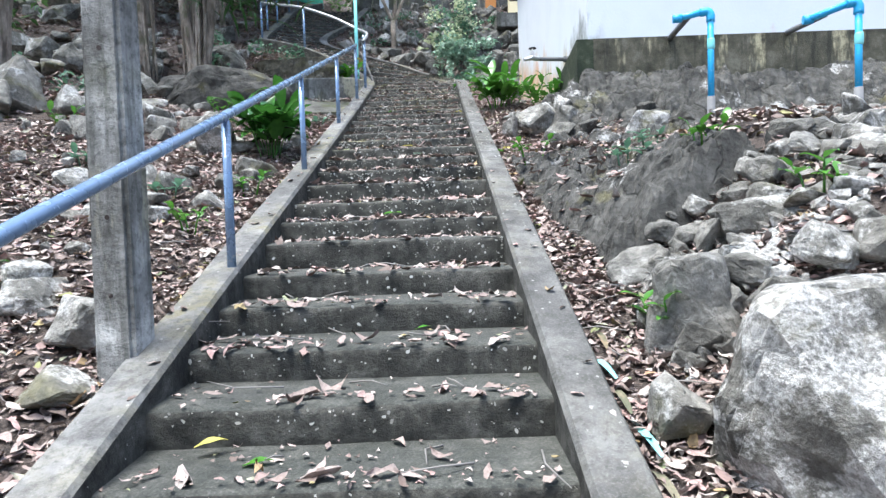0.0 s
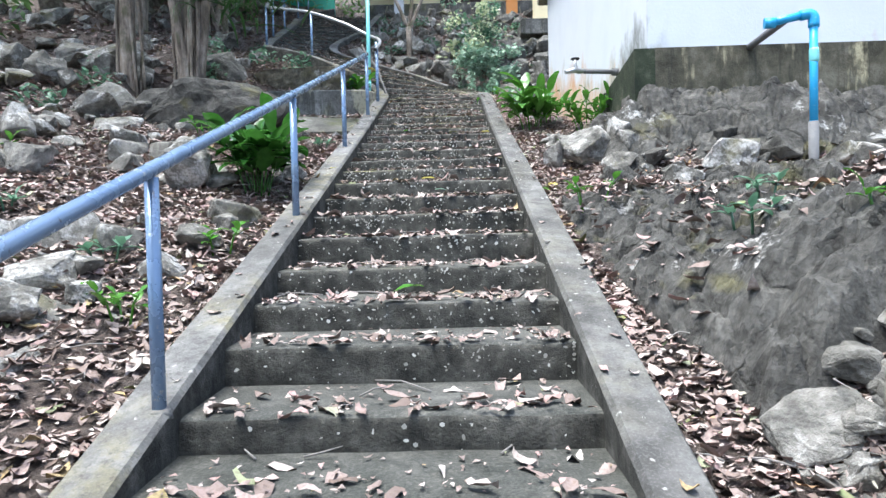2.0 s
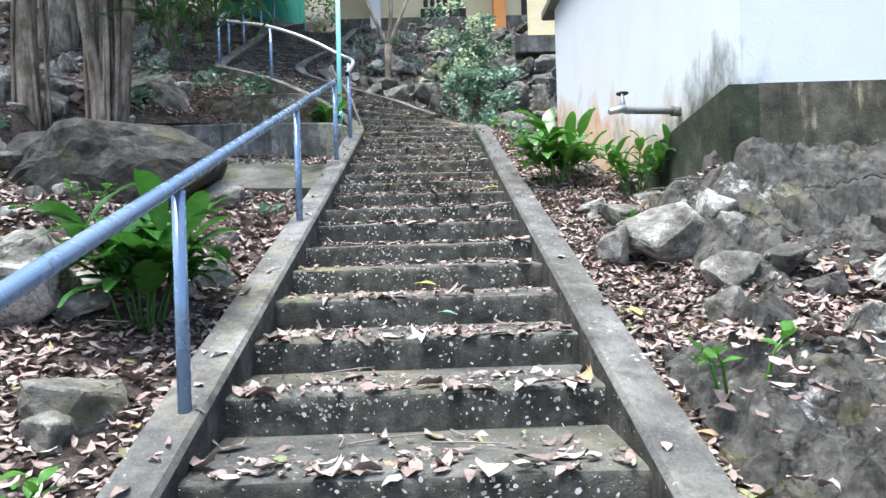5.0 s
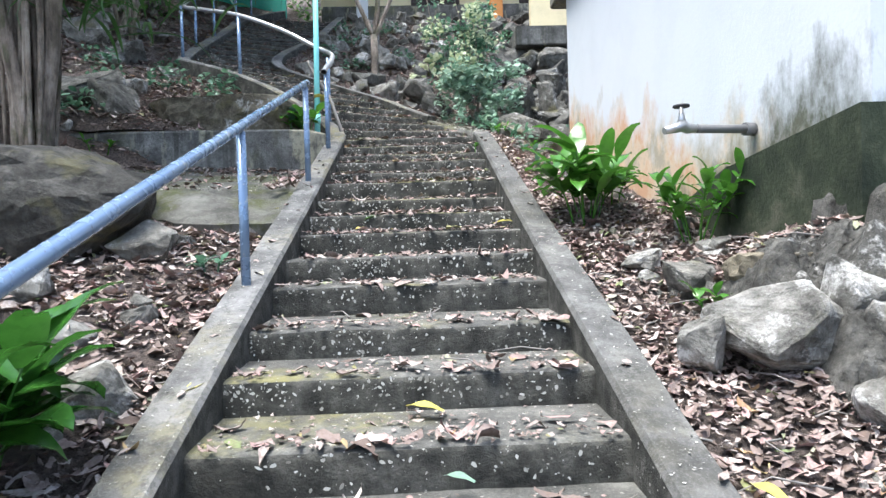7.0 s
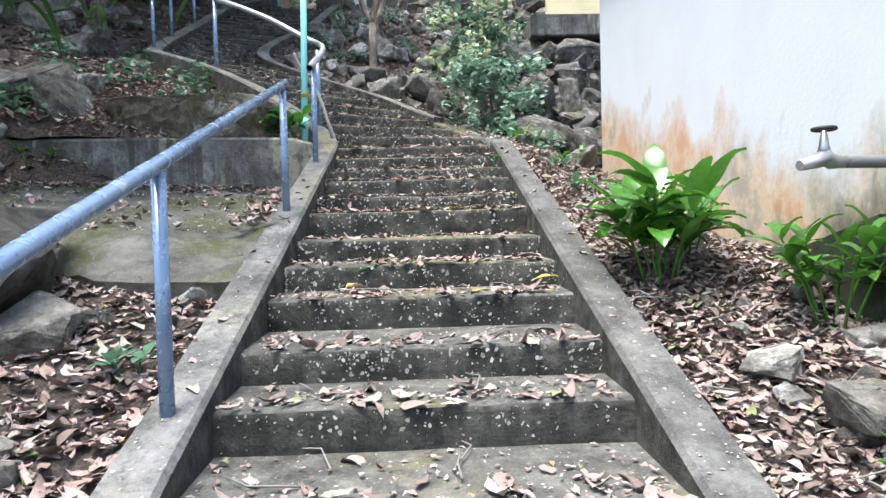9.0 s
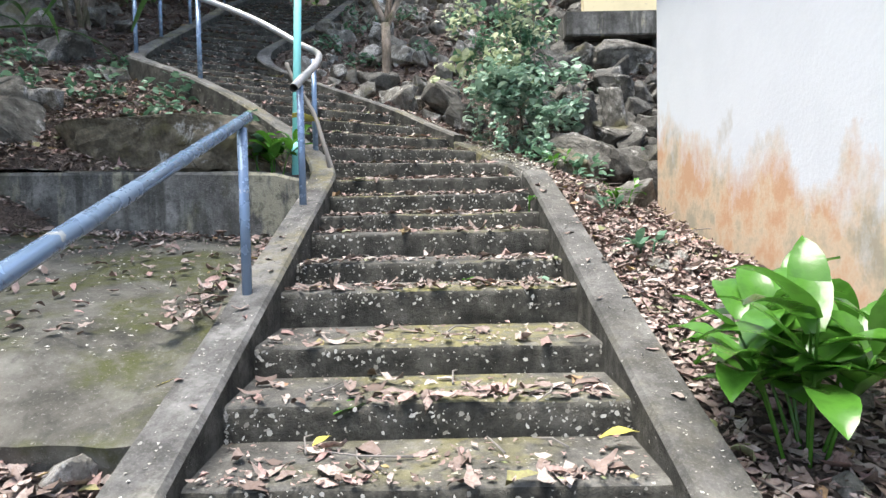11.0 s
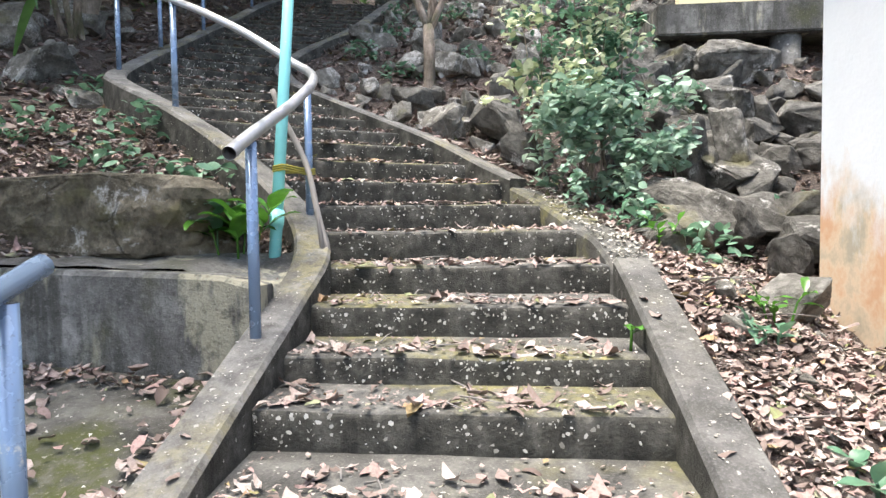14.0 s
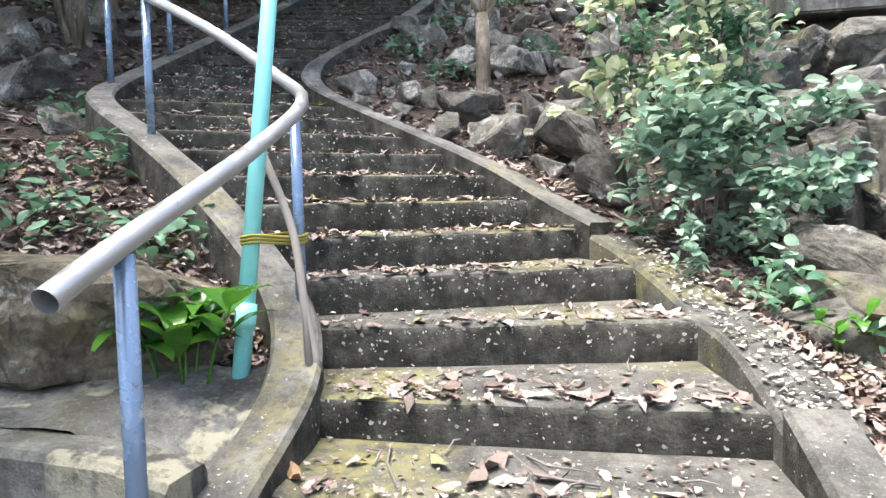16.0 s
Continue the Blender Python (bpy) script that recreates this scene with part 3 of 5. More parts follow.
def kerb_mesh(kerb, side, width=0.22, lift=0.0, down=0.5):
    """A sloping concrete kerb: flat top with softened edges, sides going into the soil."""
    bm = bmesh.new()
    rows = []
    for i, p in enumerate(kerb):
        d = kerb[min(i + 1, len(kerb) - 1)] - kerb[max(i - 1, 0)]
        out = Vector((d.y, -d.x, 0)).normalized() * side
        w = width + 0.012 * noise.noise((p.y * 1.3, side, 0))
        j = 0.008 * noise.noise((p.y * 5, side, 3.0))
        prof = [p + Vector((0, 0, -down)), p + Vector((0, 0, -0.025 + lift)), p + out * 0.018 + Vector((0, 0, lift + j)), p + out * (w - 0.018) + Vector((0, 0, lift + j * 0.5 - 0.004)), p + out * w + Vector((0, 0, -0.03 + lift)), p + out * (w + 0.02) + Vector((0, 0, -down))]
        rows.append([bm.verts.new(v) for v in prof])
    for r, s in zip(rows, rows[1:]):
        for k in range(len(r) - 1):
            bm.faces.new((r[k], r[k + 1], s[k + 1], s[k]))
    bm.faces.new(rows[0])
    bm.faces.new(list(reversed(rows[-1])))
    bmesh.ops.recalc_face_normals(bm, faces=bm.faces)
    return bm


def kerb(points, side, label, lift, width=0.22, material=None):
    """Kerb with a walked-clean top; its sides are dark with algae and painted-in shade."""
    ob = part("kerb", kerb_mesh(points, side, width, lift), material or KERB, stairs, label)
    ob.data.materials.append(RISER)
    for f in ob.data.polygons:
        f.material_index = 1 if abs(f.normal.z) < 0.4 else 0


kerb(LEFT_KERB, -1, "grey concrete kerb with yellow moss and worn edges", 0.03)
low = [p for p in RIGHT_KERB if p.y < 13.46]
mid = [p for p in RIGHT_KERB if 13.44 < p.y < 15.35]
top = [p for p in RIGHT_KERB if p.y > 15.3]
kerb(low, 1, "grey concrete kerb with dark weathering", 0.03, 0.22, KERBDARK)
part("kerb", kerb_mesh(mid, 1, 0.3, lift=-0.05), STEP, stairs, "broken kerb covered with white lichen flakes")
kerb(top, 1, "grey concrete kerb curving uphill", 0.03)


# ---- handrails ----
def rail_post(parent, base, height, radius=0.027):
    bm = bmesh.new()
    tube(bm, [Vector(base) - Vector((0, 0, 0.15)), Vector(base) + Vector((0, 0, height))], radius, 12)
    p = part("post", bm, RAIL, parent)
    bm = bmesh.new()
    tube(bm, [Vector(base) - Vector((0, 0, 0.02)), Vector(base) + Vector((0, 0, 0.012)), Vector(base) + Vector((0, 0, 0.02))], [radius * 1.9, radius * 1.6, radius * 1.05], 12)
    part("mortar_collar", bm, KERB, p)


LOW_POSTS = [(-1.25, 1.45, 0.47), (-1.27, 3.82, 1.29), (-1.312, 6.2, 2.1), (-1.35, 8.72, 2.97), (-1.38, 11.07, 3.78)]
lower_rail = thing("handrail", "blue-grey painted steel tube handrail on kerb posts", "handrail", (-1.3, 1.45, 0.47))
for p in LOW_POSTS:
    rail_post(lower_rail, p, 0.9)
bm = bmesh.new()
tube(bm, [(-1.22, -1.2, -0.47 + 0.93), *[(x, y, z + 0.93) for x, y, z in LOW_POSTS[:-1]], (-1.385, 11.2, 3.83 + 0.93)], 0.029, 16)
part("rail", bm, RAIL, lower_rail, "blue-grey tube with a worn bright top")

UP_POSTS = [(-1.39, 12.56, 4.3), (-1.56, 14.0, 4.86), (-3.06, 15.05, 5.85), (-4.42, 16.42, 6.52), (-4.58, 17.6, 7.1), (-4.62, 18.9, 7.7), (-4.78, 21.2, 8.8), (-4.85, 23.0, 9.6)]
upper_rail = thing("handrail", "blue-grey post handrail with bare worn steel tube, bent round the curve", "handrail", (-1.39, 12.56, 4.3))
for p in UP_POSTS:
    rail_post(upper_rail, p, 0.93)
bm = bmesh.new()
run = curve_points([(-1.38, 12.3, 5.15), (-1.39, 12.56, 5.26), (-1.42, 13.3, 5.55), (-1.5, 13.95, 5.83), (-1.75, 14.25, 6.02), (-2.3, 14.55, 6.38), (-3.06, 15.05, 6.79), (-3.8, 15.7, 7.12), (-4.35, 16.35, 7.42), (-4.55, 17.2, 7.85), (-4.6, 17.7, 8.08)], 0.1)
tube(bm, run, 0.031, 16, cap=False)
part("rail", bm, BARE, upper_rail, "worn bare steel tube with rusty patches and an open end")
bm = bmesh.new()
tube(bm, [(-4.62, 18.7, 8.55), (-4.66, 19.6, 8.98), (-4.78, 21.3, 9.77), (-4.87, 23.2, 10.62)], 0.029, 12)
part("rail", bm, RAIL, upper_rail)


# ---- house on the right ----
def wall_prism(bm, corners, z0, z1):
    lowv = [bm.verts.new((x, y, z0)) for x, y in corners]
    high = [bm.verts.new((x, y, z1)) for x, y in corners]
    n = len(corners)
    for i in range(n):
        bm.faces.new((lowv[i], lowv[(i + 1) % n], high[(i + 1) % n], high[i]))
    bm.faces.new(list(reversed(lowv)))
    bm.faces.new(high)
    bmesh.ops.recalc_face_normals(bm, faces=bm.faces)
    return bm


house = thing("house", "white plastered house with damp-stained base on a mossy footing", "house", (2, 8.2, 3.0))
part("wall", wall_prism(bmesh.new(), [(1.97, 8.2), (12, 8.2), (12, 8.4), (2.17, 8.4), (2.06, 13.9), (12, 13.9), (12, 14.1), (1.85, 14.1)], 3.0, 6.65), PLASTER, house)
bm = box(bmesh.new(), (1.72, 7.9, 6.62), (12.5, 14.6, 6.77), 0.02)
part("roof", bm, KERB, house, "grey concrete roof slab with overhanging eave")
bm = bmesh.new()
wall_prism(bm, [(1.992, 8.02), (12, 7.95), (12, 8.22), (1.992, 8.22)], 2.6, 3.82)
part("footing", bm, FOOTING, house, "mossy water-stained concrete footing")
bm = bmesh.new()
for (y0, t0), (y1, t1) in [((8.02, 3.815), (9.35, 3.66)), ((9.35, 3.66), (10.3, 3.4))]:
    a = [(1.78, y0, 2.6), (1.99, y0, 2.6), (1.99, y0, t0), (1.78, y0, t0)]
    b = [(1.80, y1, 2.6), (1.99, y1, 2.6), (1.99, y1, t1), (1.80, y1, t1)]
    va, vb = [bm.verts.new(v) for v in a], [bm.verts.new(v) for v in b]
    for k in range(4):
        bm.faces.new((va[k], va[(k + 1) % 4], vb[(k + 1) % 4], vb[k]))
    bm.faces.new(list(reversed(va)))
    bm.faces.new(vb)
bmesh.ops.recalc_face_normals(bm, faces=bm.faces)
part("footing", bm, MOSSY, house, "dark green mossy footing stepping down the side")


# ---- rocks ----
def rock_mesh(seed, points=16, cuts=2, material=None, level=9.0):
    """An angular limestone block about one metre across: a hull of random corners, broken up by noise."""
    rnd = random.Random(seed)
    bm = bmesh.new()
    for k in range(points):
        v = Vector([rnd.gauss(0, 1) for _ in range(3)]).normalized()
        v = Vector([max(-0.72, min(0.72, c)) for c in v]) * rnd.uniform(0.6, 0.78)
        bm.verts.new(v)
    hull = bmesh.ops.convex_hull(bm, input=bm.verts)
    bmesh.ops.delete(bm, geom=[g for g in hull["geom_interior"] if isinstance(g, bmesh.types.BMVert)], context="VERTS")
    bmesh.ops.bevel(bm, geom=list(bm.edges), offset=0.03, segments=1, affect="EDGES")
    bmesh.ops.triangulate(bm, faces=bm.faces)
    for _ in range(cuts):
        bmesh.ops.subdivide_edges(bm, edges=[e for e in bm.edges if e.calc_length() > 0.1], cuts=1, use_grid_fill=True)
        bmesh.ops.triangulate(bm, faces=bm.faces)
    for v in bm.verts:
        v.co.z = min(v.co.z, level + 0.15 * (v.co.z - level))
        o = Vector((seed * 3.7, seed * 1.3, 0))
        v.co += v.co.normalized() * (0.07 * noise.noise(v.co * 2.6 + o) + 0.035 * noise.noise(v.co * 7 + o) + 0.018 * noise.noise(v.co * 17 + o))
    bm.normal_update()
    me = bpy.data.meshes.new("rock")
    bm.to_mesh(me)
    bm.free()
    me.materials.append(material or ROCK)
    return me


ROCKS = [rock_mesh(k) for k in range(9)]
BOULDERS = [rock_mesh(21, 22, 3, PALEROCK), rock_mesh(22, 18, 3), rock_mesh(23, 22, 3, DARKROCK, 0.4), rock_mesh(24, 22, 3, BROWNROCK, 0.18), rock_mesh(25, 16, 3, HEAPROCK), rock_mesh(26, 14, 3, HEAPROCK)]
PEBBLES = [rock_mesh(60 + k, 11, 0) for k in range(7)]
STONES = [rock_mesh(80 + k, 14, 1) for k in range(8)]
HEAPS = [rock_mesh(40 + k, 13, 2, HEAPROCK) for k in range(5)]


def rock(me, at, size, turn, label, group="", tilt=(0, 0)):
    ob = new("rock", me)
    ob.matrix_world = pose(*at, tilt[0], tilt[1], turn) @ Matrix.Diagonal((size[0] / 1.25, size[1] / 1.25, size[2] / 1.2, 1))
    return tagged(ob, label, "rock", group)


rock(BOULDERS[0], (1.62, 2.18, 0.74), (1.95, 1.3, 1.25), 20, "large pale limestone boulder with white lichen beside the steps")
rock(BOULDERS[1], (1.19, 2.94, 1.02), (0.64, 0.56, 0.74), 75, "angular grey boulder with yellow moss beside the steps")
rock(BOULDERS[2], (-3.15, 9.5, 3.5), (2.5, 1.6, 1.2), 8, "flat dark boulder overhanging leaf litter by the kerb")
rock(BOULDERS[3], (-3.0, 13.85, 4.98), (2.75, 1.4, 0.95), -6, "broad flat-topped brown rock with yellow lichen on the terrace")
rock(BOULDERS[4], (2.62, 18.0, 6.78), (1.15, 0.8, 0.75), 10, "large pale squared boulder under the concrete slab")
rock(BOULDERS[3], (1.72, 8.35, 3.0), (1.15, 0.75, 0.62), 25, "smooth grey ledge rock against the mossy footing")
rock(BOULDERS[5], (1.5, 16.0, 5.42), (0.6, 0.5, 1.05), 30, "tall tilted grey slab rock in the rubble", tilt=(14, -18))
rock(BOULDERS[4], (1.3, 15.05, 4.92), (0.95, 0.4, 0.5), -25, "long flat grey slab rock lying at the foot of the heap", tilt=(28, 24))
rock(BOULDERS[5], (1.95, 16.2, 5.55), (0.6, 0.5, 1.0), 70, "upright grey slab rock in the heap behind the house", tilt=(-8, 12))
RIGHT_ROCKS = [(2.28, 4.0, 1.8, 0.58, 0.44), (1.77, 3.45, 1.5, 0.5, 0.28), (1.52, 3.1, 1.26, 0.24, 0.24), (1.24, 3.9, 1.42, 0.22, 0.18), (0.86, 2.35, 0.8, 0.27, 0.25), (2.35, 3.5, 1.6, 0.36, 0.3),
               (1.72, 4.55, 1.86, 0.3, 0.24), (1.14, 2.82, 1.08, 0.22, 0.18), (0.9, 7.85, 2.74, 0.22, 0.34), (1.22, 7.85, 2.8, 0.6, 0.42), (1.42, 7.32, 2.55, 0.36, 0.26), (1.55, 7.75, 2.9, 0.34, 0.4),
               (1.05, 9.0, 3.06, 0.24, 0.14), (1.18, 8.62, 3.02, 0.34, 0.24), (1.69, 6.52, 2.42, 0.42, 0.28), (1.22, 6.98, 2.46, 0.22, 0.22)]
RIGHT_MORE = [(1.3, 7.98, 2.82, 0.42, 0.3), (1.6, 7.6, 2.86, 0.28, 0.26), (2.36, 7.1, 2.66, 0.52, 0.32), (1.4, 13.5, 4.34, 0.55, 0.42), (1.1, 14.75, 4.85, 0.5, 0.44),
              (0.95, 14.4, 4.7, 0.48, 0.3), (1.35, 15.2, 5.15, 0.45, 0.66), (1.72, 15.3, 5.15, 0.45, 0.62), (1.5, 17.05, 6.0, 0.55, 0.34), (1.95, 18.3, 6.75, 0.7, 0.5), (0.05, 16.15, 5.5, 0.62, 0.5),
              (-0.3, 16.9, 5.95, 0.7, 0.6), (-0.75, 16.75, 5.95, 0.26, 0.4), (-1.3, 17.5, 6.3, 0.62, 0.42), (-1.75, 17.75, 6.42, 0.5, 0.4), (1.95, 14.75, 4.75, 0.34, 0.38)]
LEFT_ROCKS = [(-2.35, 4.75, 1.5, 0.7, 0.5), (-2.15, 4.25, 1.3, 0.5, 0.36), (-2.75, 5.6, 1.95, 0.6, 0.45), (-1.95, 5.35, 1.75, 0.36, 0.28), (-1.72, 2.75, 0.82, 0.38, 0.26), (-3.1, 5.5, 1.95, 0.48, 0.36), (-2.2, 4.1, 1.35, 0.2, 0.22), (-2.5, 7.1, 2.62, 0.6, 0.62), (-3.7, 9.9, 3.68, 0.7, 0.6), (-3.9, 8.55, 3.2, 0.58, 0.52),
              (-3.35, 7.7, 2.8, 0.46, 0.36), (-1.85, 6.4, 2.12, 0.46, 0.36), (-3.65, 8.9, 3.22, 0.46, 0.26), (-2.75, 7.5, 2.7, 0.62, 0.42), (-5.85, 12.7, 4.85, 1.1, 0.66), (-4.25, 13.75, 5.0, 1.0, 0.9)]
LEFT_MORE = [(-4.9, 14.1, 5.25, 1.2, 1.0), (-2.15, 8.2, 2.78, 0.34, 0.26), (-1.75, 7.78, 2.58, 0.36, 0.3), (-1.9, 8.55, 2.84, 0.28, 0.18), (-5.6, 16.8, 6.65, 0.9, 0.65), (-2.95, 14.55, 5.2, 0.44, 0.2),
             (-3.6, 14.9, 5.35, 0.4, 0.3), (-2.4, 10.1, 3.3, 0.3, 0.2), (-1.7, 9.95, 3.28, 0.22, 0.2), (-4.4, 15.2, 5.6, 0.6, 0.4)]
rnd = random.Random(5)
for rows, side in ((RIGHT_ROCKS, "house"), (RIGHT_MORE, "house"), (LEFT_ROCKS, "handrail"), (LEFT_MORE, "handrail")):
    for x, y, z, w, h in rows:
        z = min(z, float(ground(x, y)) + h * 0.42)
        rock(rnd.choice(HEAPS if y > 13 else ROCKS), (x, y, z), (w * 1.1, w * rnd.uniform(0.8, 1.15), h * 1.15), rnd.uniform(0, 360),
             "rough grey limestone rock among leaf litter on the %s side" % side, "rocks on the slope", (rnd.uniform(-15, 15), rnd.uniform(-15, 15)))


# ---- rough outcrop and bank: continuous rock faces in the soil ----
def rock_sheet(name, label, xs, ys, height, material=DARKROCK):
    gx, gy = np.meshgrid(xs, ys)
    gz = height(gx, gy)
    nx, ny = len(xs), len(ys)
    co = np.stack([gx, gy, gz], -1).reshape(-1, 3)
    i = (np.arange(ny - 1)[:, None] * nx + np.arange(nx - 1)[None]).reshape(-1)
    me = bpy.data.meshes.new(name)
    mesh_from_arrays(me, co, np.stack([i, i + 1, i + nx + 1, i + nx], -1), False)
    me.materials.append(material)
    return tagged(new(name, me), label, name.split("_")[0])


def crags(x, y, seed):
    """Broken relief of a rock face, in metres: tilted facets, narrow cracks and pits."""
    out = np.zeros(x.shape)
    flat = out.reshape(-1)
    for i, (u, v) in enumerate(zip(x.reshape(-1), y.reshape(-1))):
        h = 0.0
        wu, wv = u + 0.12 * noise.noise((u * 3, v * 3, seed)), v + 0.12 * noise.noise((u * 3, v * 3, seed + 7))
        for scale, deep in ((1.4, 0.13), (3.3, 0.075), (8.0, 0.036)):
            near, c = noise.voronoi((wu * scale, wv * scale * 0.8, seed))
            c = c[0]
            h += deep * (noise.cell(c * 9.7) + 1.1 * ((wu * scale - c.x) * noise.cell(c * 5.1) + (wv * scale * 0.8 - c.y) * noise.cell(c * 3.3)))
            h += deep * 0.5 * max(0.0, 1 - (near[1] - near[0]) / 0.09)
        flat[i] = 0.05 + h * 0.62 + 0.034 * noise.noise((u * 13, v * 13, seed)) + 0.018 * noise.noise((u * 33, v * 33, seed))
    return out


def outcrop_height(x, y, crag=0.0):
    west = 0.98 - 0.13 * np.clip(y - 4.0, 0, 2.0) + 0.04 * bumps(x, y, 3)
    edge = np.minimum(np.minimum((x - west) / 0.12, (2.9 + 0.2 * bumps(x, y, 2) - x) / 0.3), np.minimum((y - 3.7 - 0.3 * np.clip(x - 1.1, 0, 1) - 0.1 * bumps(x, y, 2)) / 0.25, (6.62 - y + 0.1 * bumps(x, y, 3)) / 0.12))
    top = 1.86 + 0.22 * (y - 4.43) + 0.05 * np.clip(y - 5.2, 0, 1) + 0.5 * np.clip(x - 1.21, 0, 0.7) * np.clip((6.4 - y) / 2, 0, 1)
    flank = stair_line(y) + 0.05 + 0.05 * np.clip(y - 5.2, 0, 1)
    top = flank + (top - flank) * np.clip((x - west) / 0.32, 0, 1) - crag
    return np.where(edge > 0, np.minimum(top, ground(x, y) - 0.1 + np.clip(edge, 0, 1) * 0.9), ground(x, y) - 0.15)


rock_sheet("rock", "large rough grey rock outcrop with cracks beside the steps", np.arange(0.66, 3.1, 0.022), np.arange(3.4, 6.8, 0.022), lambda x, y: outcrop_height(x, y, crags(x, y, 4.0)), OUTCROP)


def bank_height(x, y):
    west = 1.15 + 0.12 * bumps(x, y, 4)
    t = np.clip((y - 7.0 - 0.16 * bumps(x, y, 2.2)) / 0.8, 0, 1) ** 0.8
    side = np.clip((x - west) / 0.55, 0, 1)
    back = np.clip((8.95 - y) / 0.5, 0, 1)
    base = ground(x, y) - 0.12
    return np.where(side > 0, base + np.maximum(2.32 + 1.05 * t - base, 0) * side ** 0.6 * back - crags(x, y, 9.0), base)


rock_sheet("rock", "rough dark rock bank under the mossy footing", np.arange(1.05, 6.0, 0.032), np.arange(6.85, 9.0, 0.028), bank_height, OUTCROP)


def surface(x, y):
    """Top of soil or outcrop, where loose stones come to lie."""
    return max(float(ground(x, y)), float(outcrop_height(np.array(x), np.array(y), 0.08)), 2.3 + 1.0 * min(1, max(0, (y - 7.05) / 0.8)) if 7.0 < y < 7.95 and 1.5 < x < 5.9 else -9)


def rubble(count, x_range, y_range, lo, hi, keep, label, group, joined=False, material=None, sink=0.0):
    """Loose stones lying in the soil inside a stretch of the plan."""
    made, verts, faces = 0, [], []
    while made < count:
        x, y = rnd.uniform(*x_range), rnd.uniform(*y_range)
        if not keep(x, y):
            continue
        s = lo + (hi - lo) * rnd.random() ** 2.2
        z = surface(x, y) + s * (rnd.uniform(0.05, 0.3) - sink)
        size, tilt, turn, me = (s * rnd.uniform(0.8, 1.4), s * rnd.uniform(0.8, 1.2), s * rnd.uniform(0.6, 0.95)), (rnd.uniform(-25, 25), rnd.uniform(-25, 25)), rnd.uniform(0, 360), rnd.choice(PEBBLES if joined and s < 0.16 else STONES if joined else ROCKS)
        made += 1
        if not joined:
            rock(me, (x, y, z), size, turn, label, group, tilt)
            continue
        m = np.array(pose(x, y, z, tilt[0], tilt[1], turn) @ Matrix.Diagonal((size[0] / 1.25, size[1] / 1.25, size[2] / 1.2, 1)))
        co = np.empty(len(me.vertices) * 3, dtype=np.float32)
        me.vertices.foreach_get("co", co)
        tri = np.empty(len(me.polygons) * 3, dtype=np.int32)
        me.polygons.foreach_get("vertices", tri)
        faces.append(tri.reshape(-1, 3) + sum(len(v) for v in verts))
        verts.append(co.reshape(-1, 3) @ m[:3, :3].T + m[:3, 3])
    if joined:
        me = bpy.data.meshes.new("rubble")
        mesh_from_arrays(me, np.concatenate(verts), np.concatenate(faces), False)
        me.materials.append(material or ROCK)
        tagged(new("rubble", me), label, "rubble", kind="stuff")


def clear_right(x, y):
    if 0.7 < x < 2.7 and 3.75 + 0.3 * max(0, x - 1.1) < y < 6.6:
        return False
    return x > float(kerb_x(RK, y)) + 0.42 and not (x > 1.7 and 7.9 < y < 14.2)


def clear_left(x, y):
    return x < float(kerb_x(LK, y)) - 0.5 and not (x > -4.3 and 10.2 < y < 13.2)


rubble(130, (1.1, 2.9), (2.75, 4.5), 0.1, 0.36, clear_right, "broken grey stone in the rubble below the house", "rubble below the house")
rubble(24, (0.95, 1.75), (7.6, 13.8), 0.07, 0.2, clear_right, "small grey stone in leaf litter by the kerb", "stones by the kerb")
rubble(90, (-5.0, -1.6), (1.0, 10.0), 0.12, 0.5, clear_left, "grey stone half sunk in leaf litter", "stones in the litter")
rubble(75, (0.9, 3.2), (14.9, 18.5), 0.3, 0.85, clear_right, "dark grey rocks heaped behind the house", "", True, HEAPROCK)
rubble(90, (1.0, 1.75), (2.9, 3.85), 0.06, 0.18, clear_right, "broken stones at the foot of the rock outcrop", "", True)
rubble(60, (2.3, 4.2), (1.8, 7.2), 0.14, 0.5, clear_right, "broken grey rocks heaped beside the outcrop", "", True)
rubble(46, (1.25, 4.6), (6.75, 7.4), 0.12, 0.4, lambda x, y: True, "broken rocks heaped below the mossy footing", "", True, OUTCROP)
rubble(170, (1.1, 4.4), (6.5, 7.35), 0.04, 0.12, lambda x, y: True, "small stones on the ledge below the rock bank", "", True)
rubble(280, (0.6, 5.0), (14.6, 23.0), 0.16, 0.7, clear_right, "dark grey stones piled on the slope behind the house", "", True, HEAPROCK)
rubble(230, (-3.2, 0.6), (16.6, 24.0), 0.14, 0.6, clear_right, "mossy stones on the bank above the curved kerb", "", True)
rubble(260, (-11.5, -4.2), (4.0, 24.0), 0.2, 0.85, clear_left, "dark stones on the wooded bank", "", True)
rubble(420, (1.0, 2.9), (2.4, 4.5), 0.05, 0.15, clear_right, "small broken stones between larger rocks", "", True)
rubble(140, (-6.5, -1.6), (0.5, 10.0), 0.04, 0.14, clear_left, "small stones in the leaf litter", "", True)
rubble(70, (0.85, 1.85), (8.4, 14.2), 0.05, 0.2, clear_right, "small pale stones in the litter below the white wall", "", True)


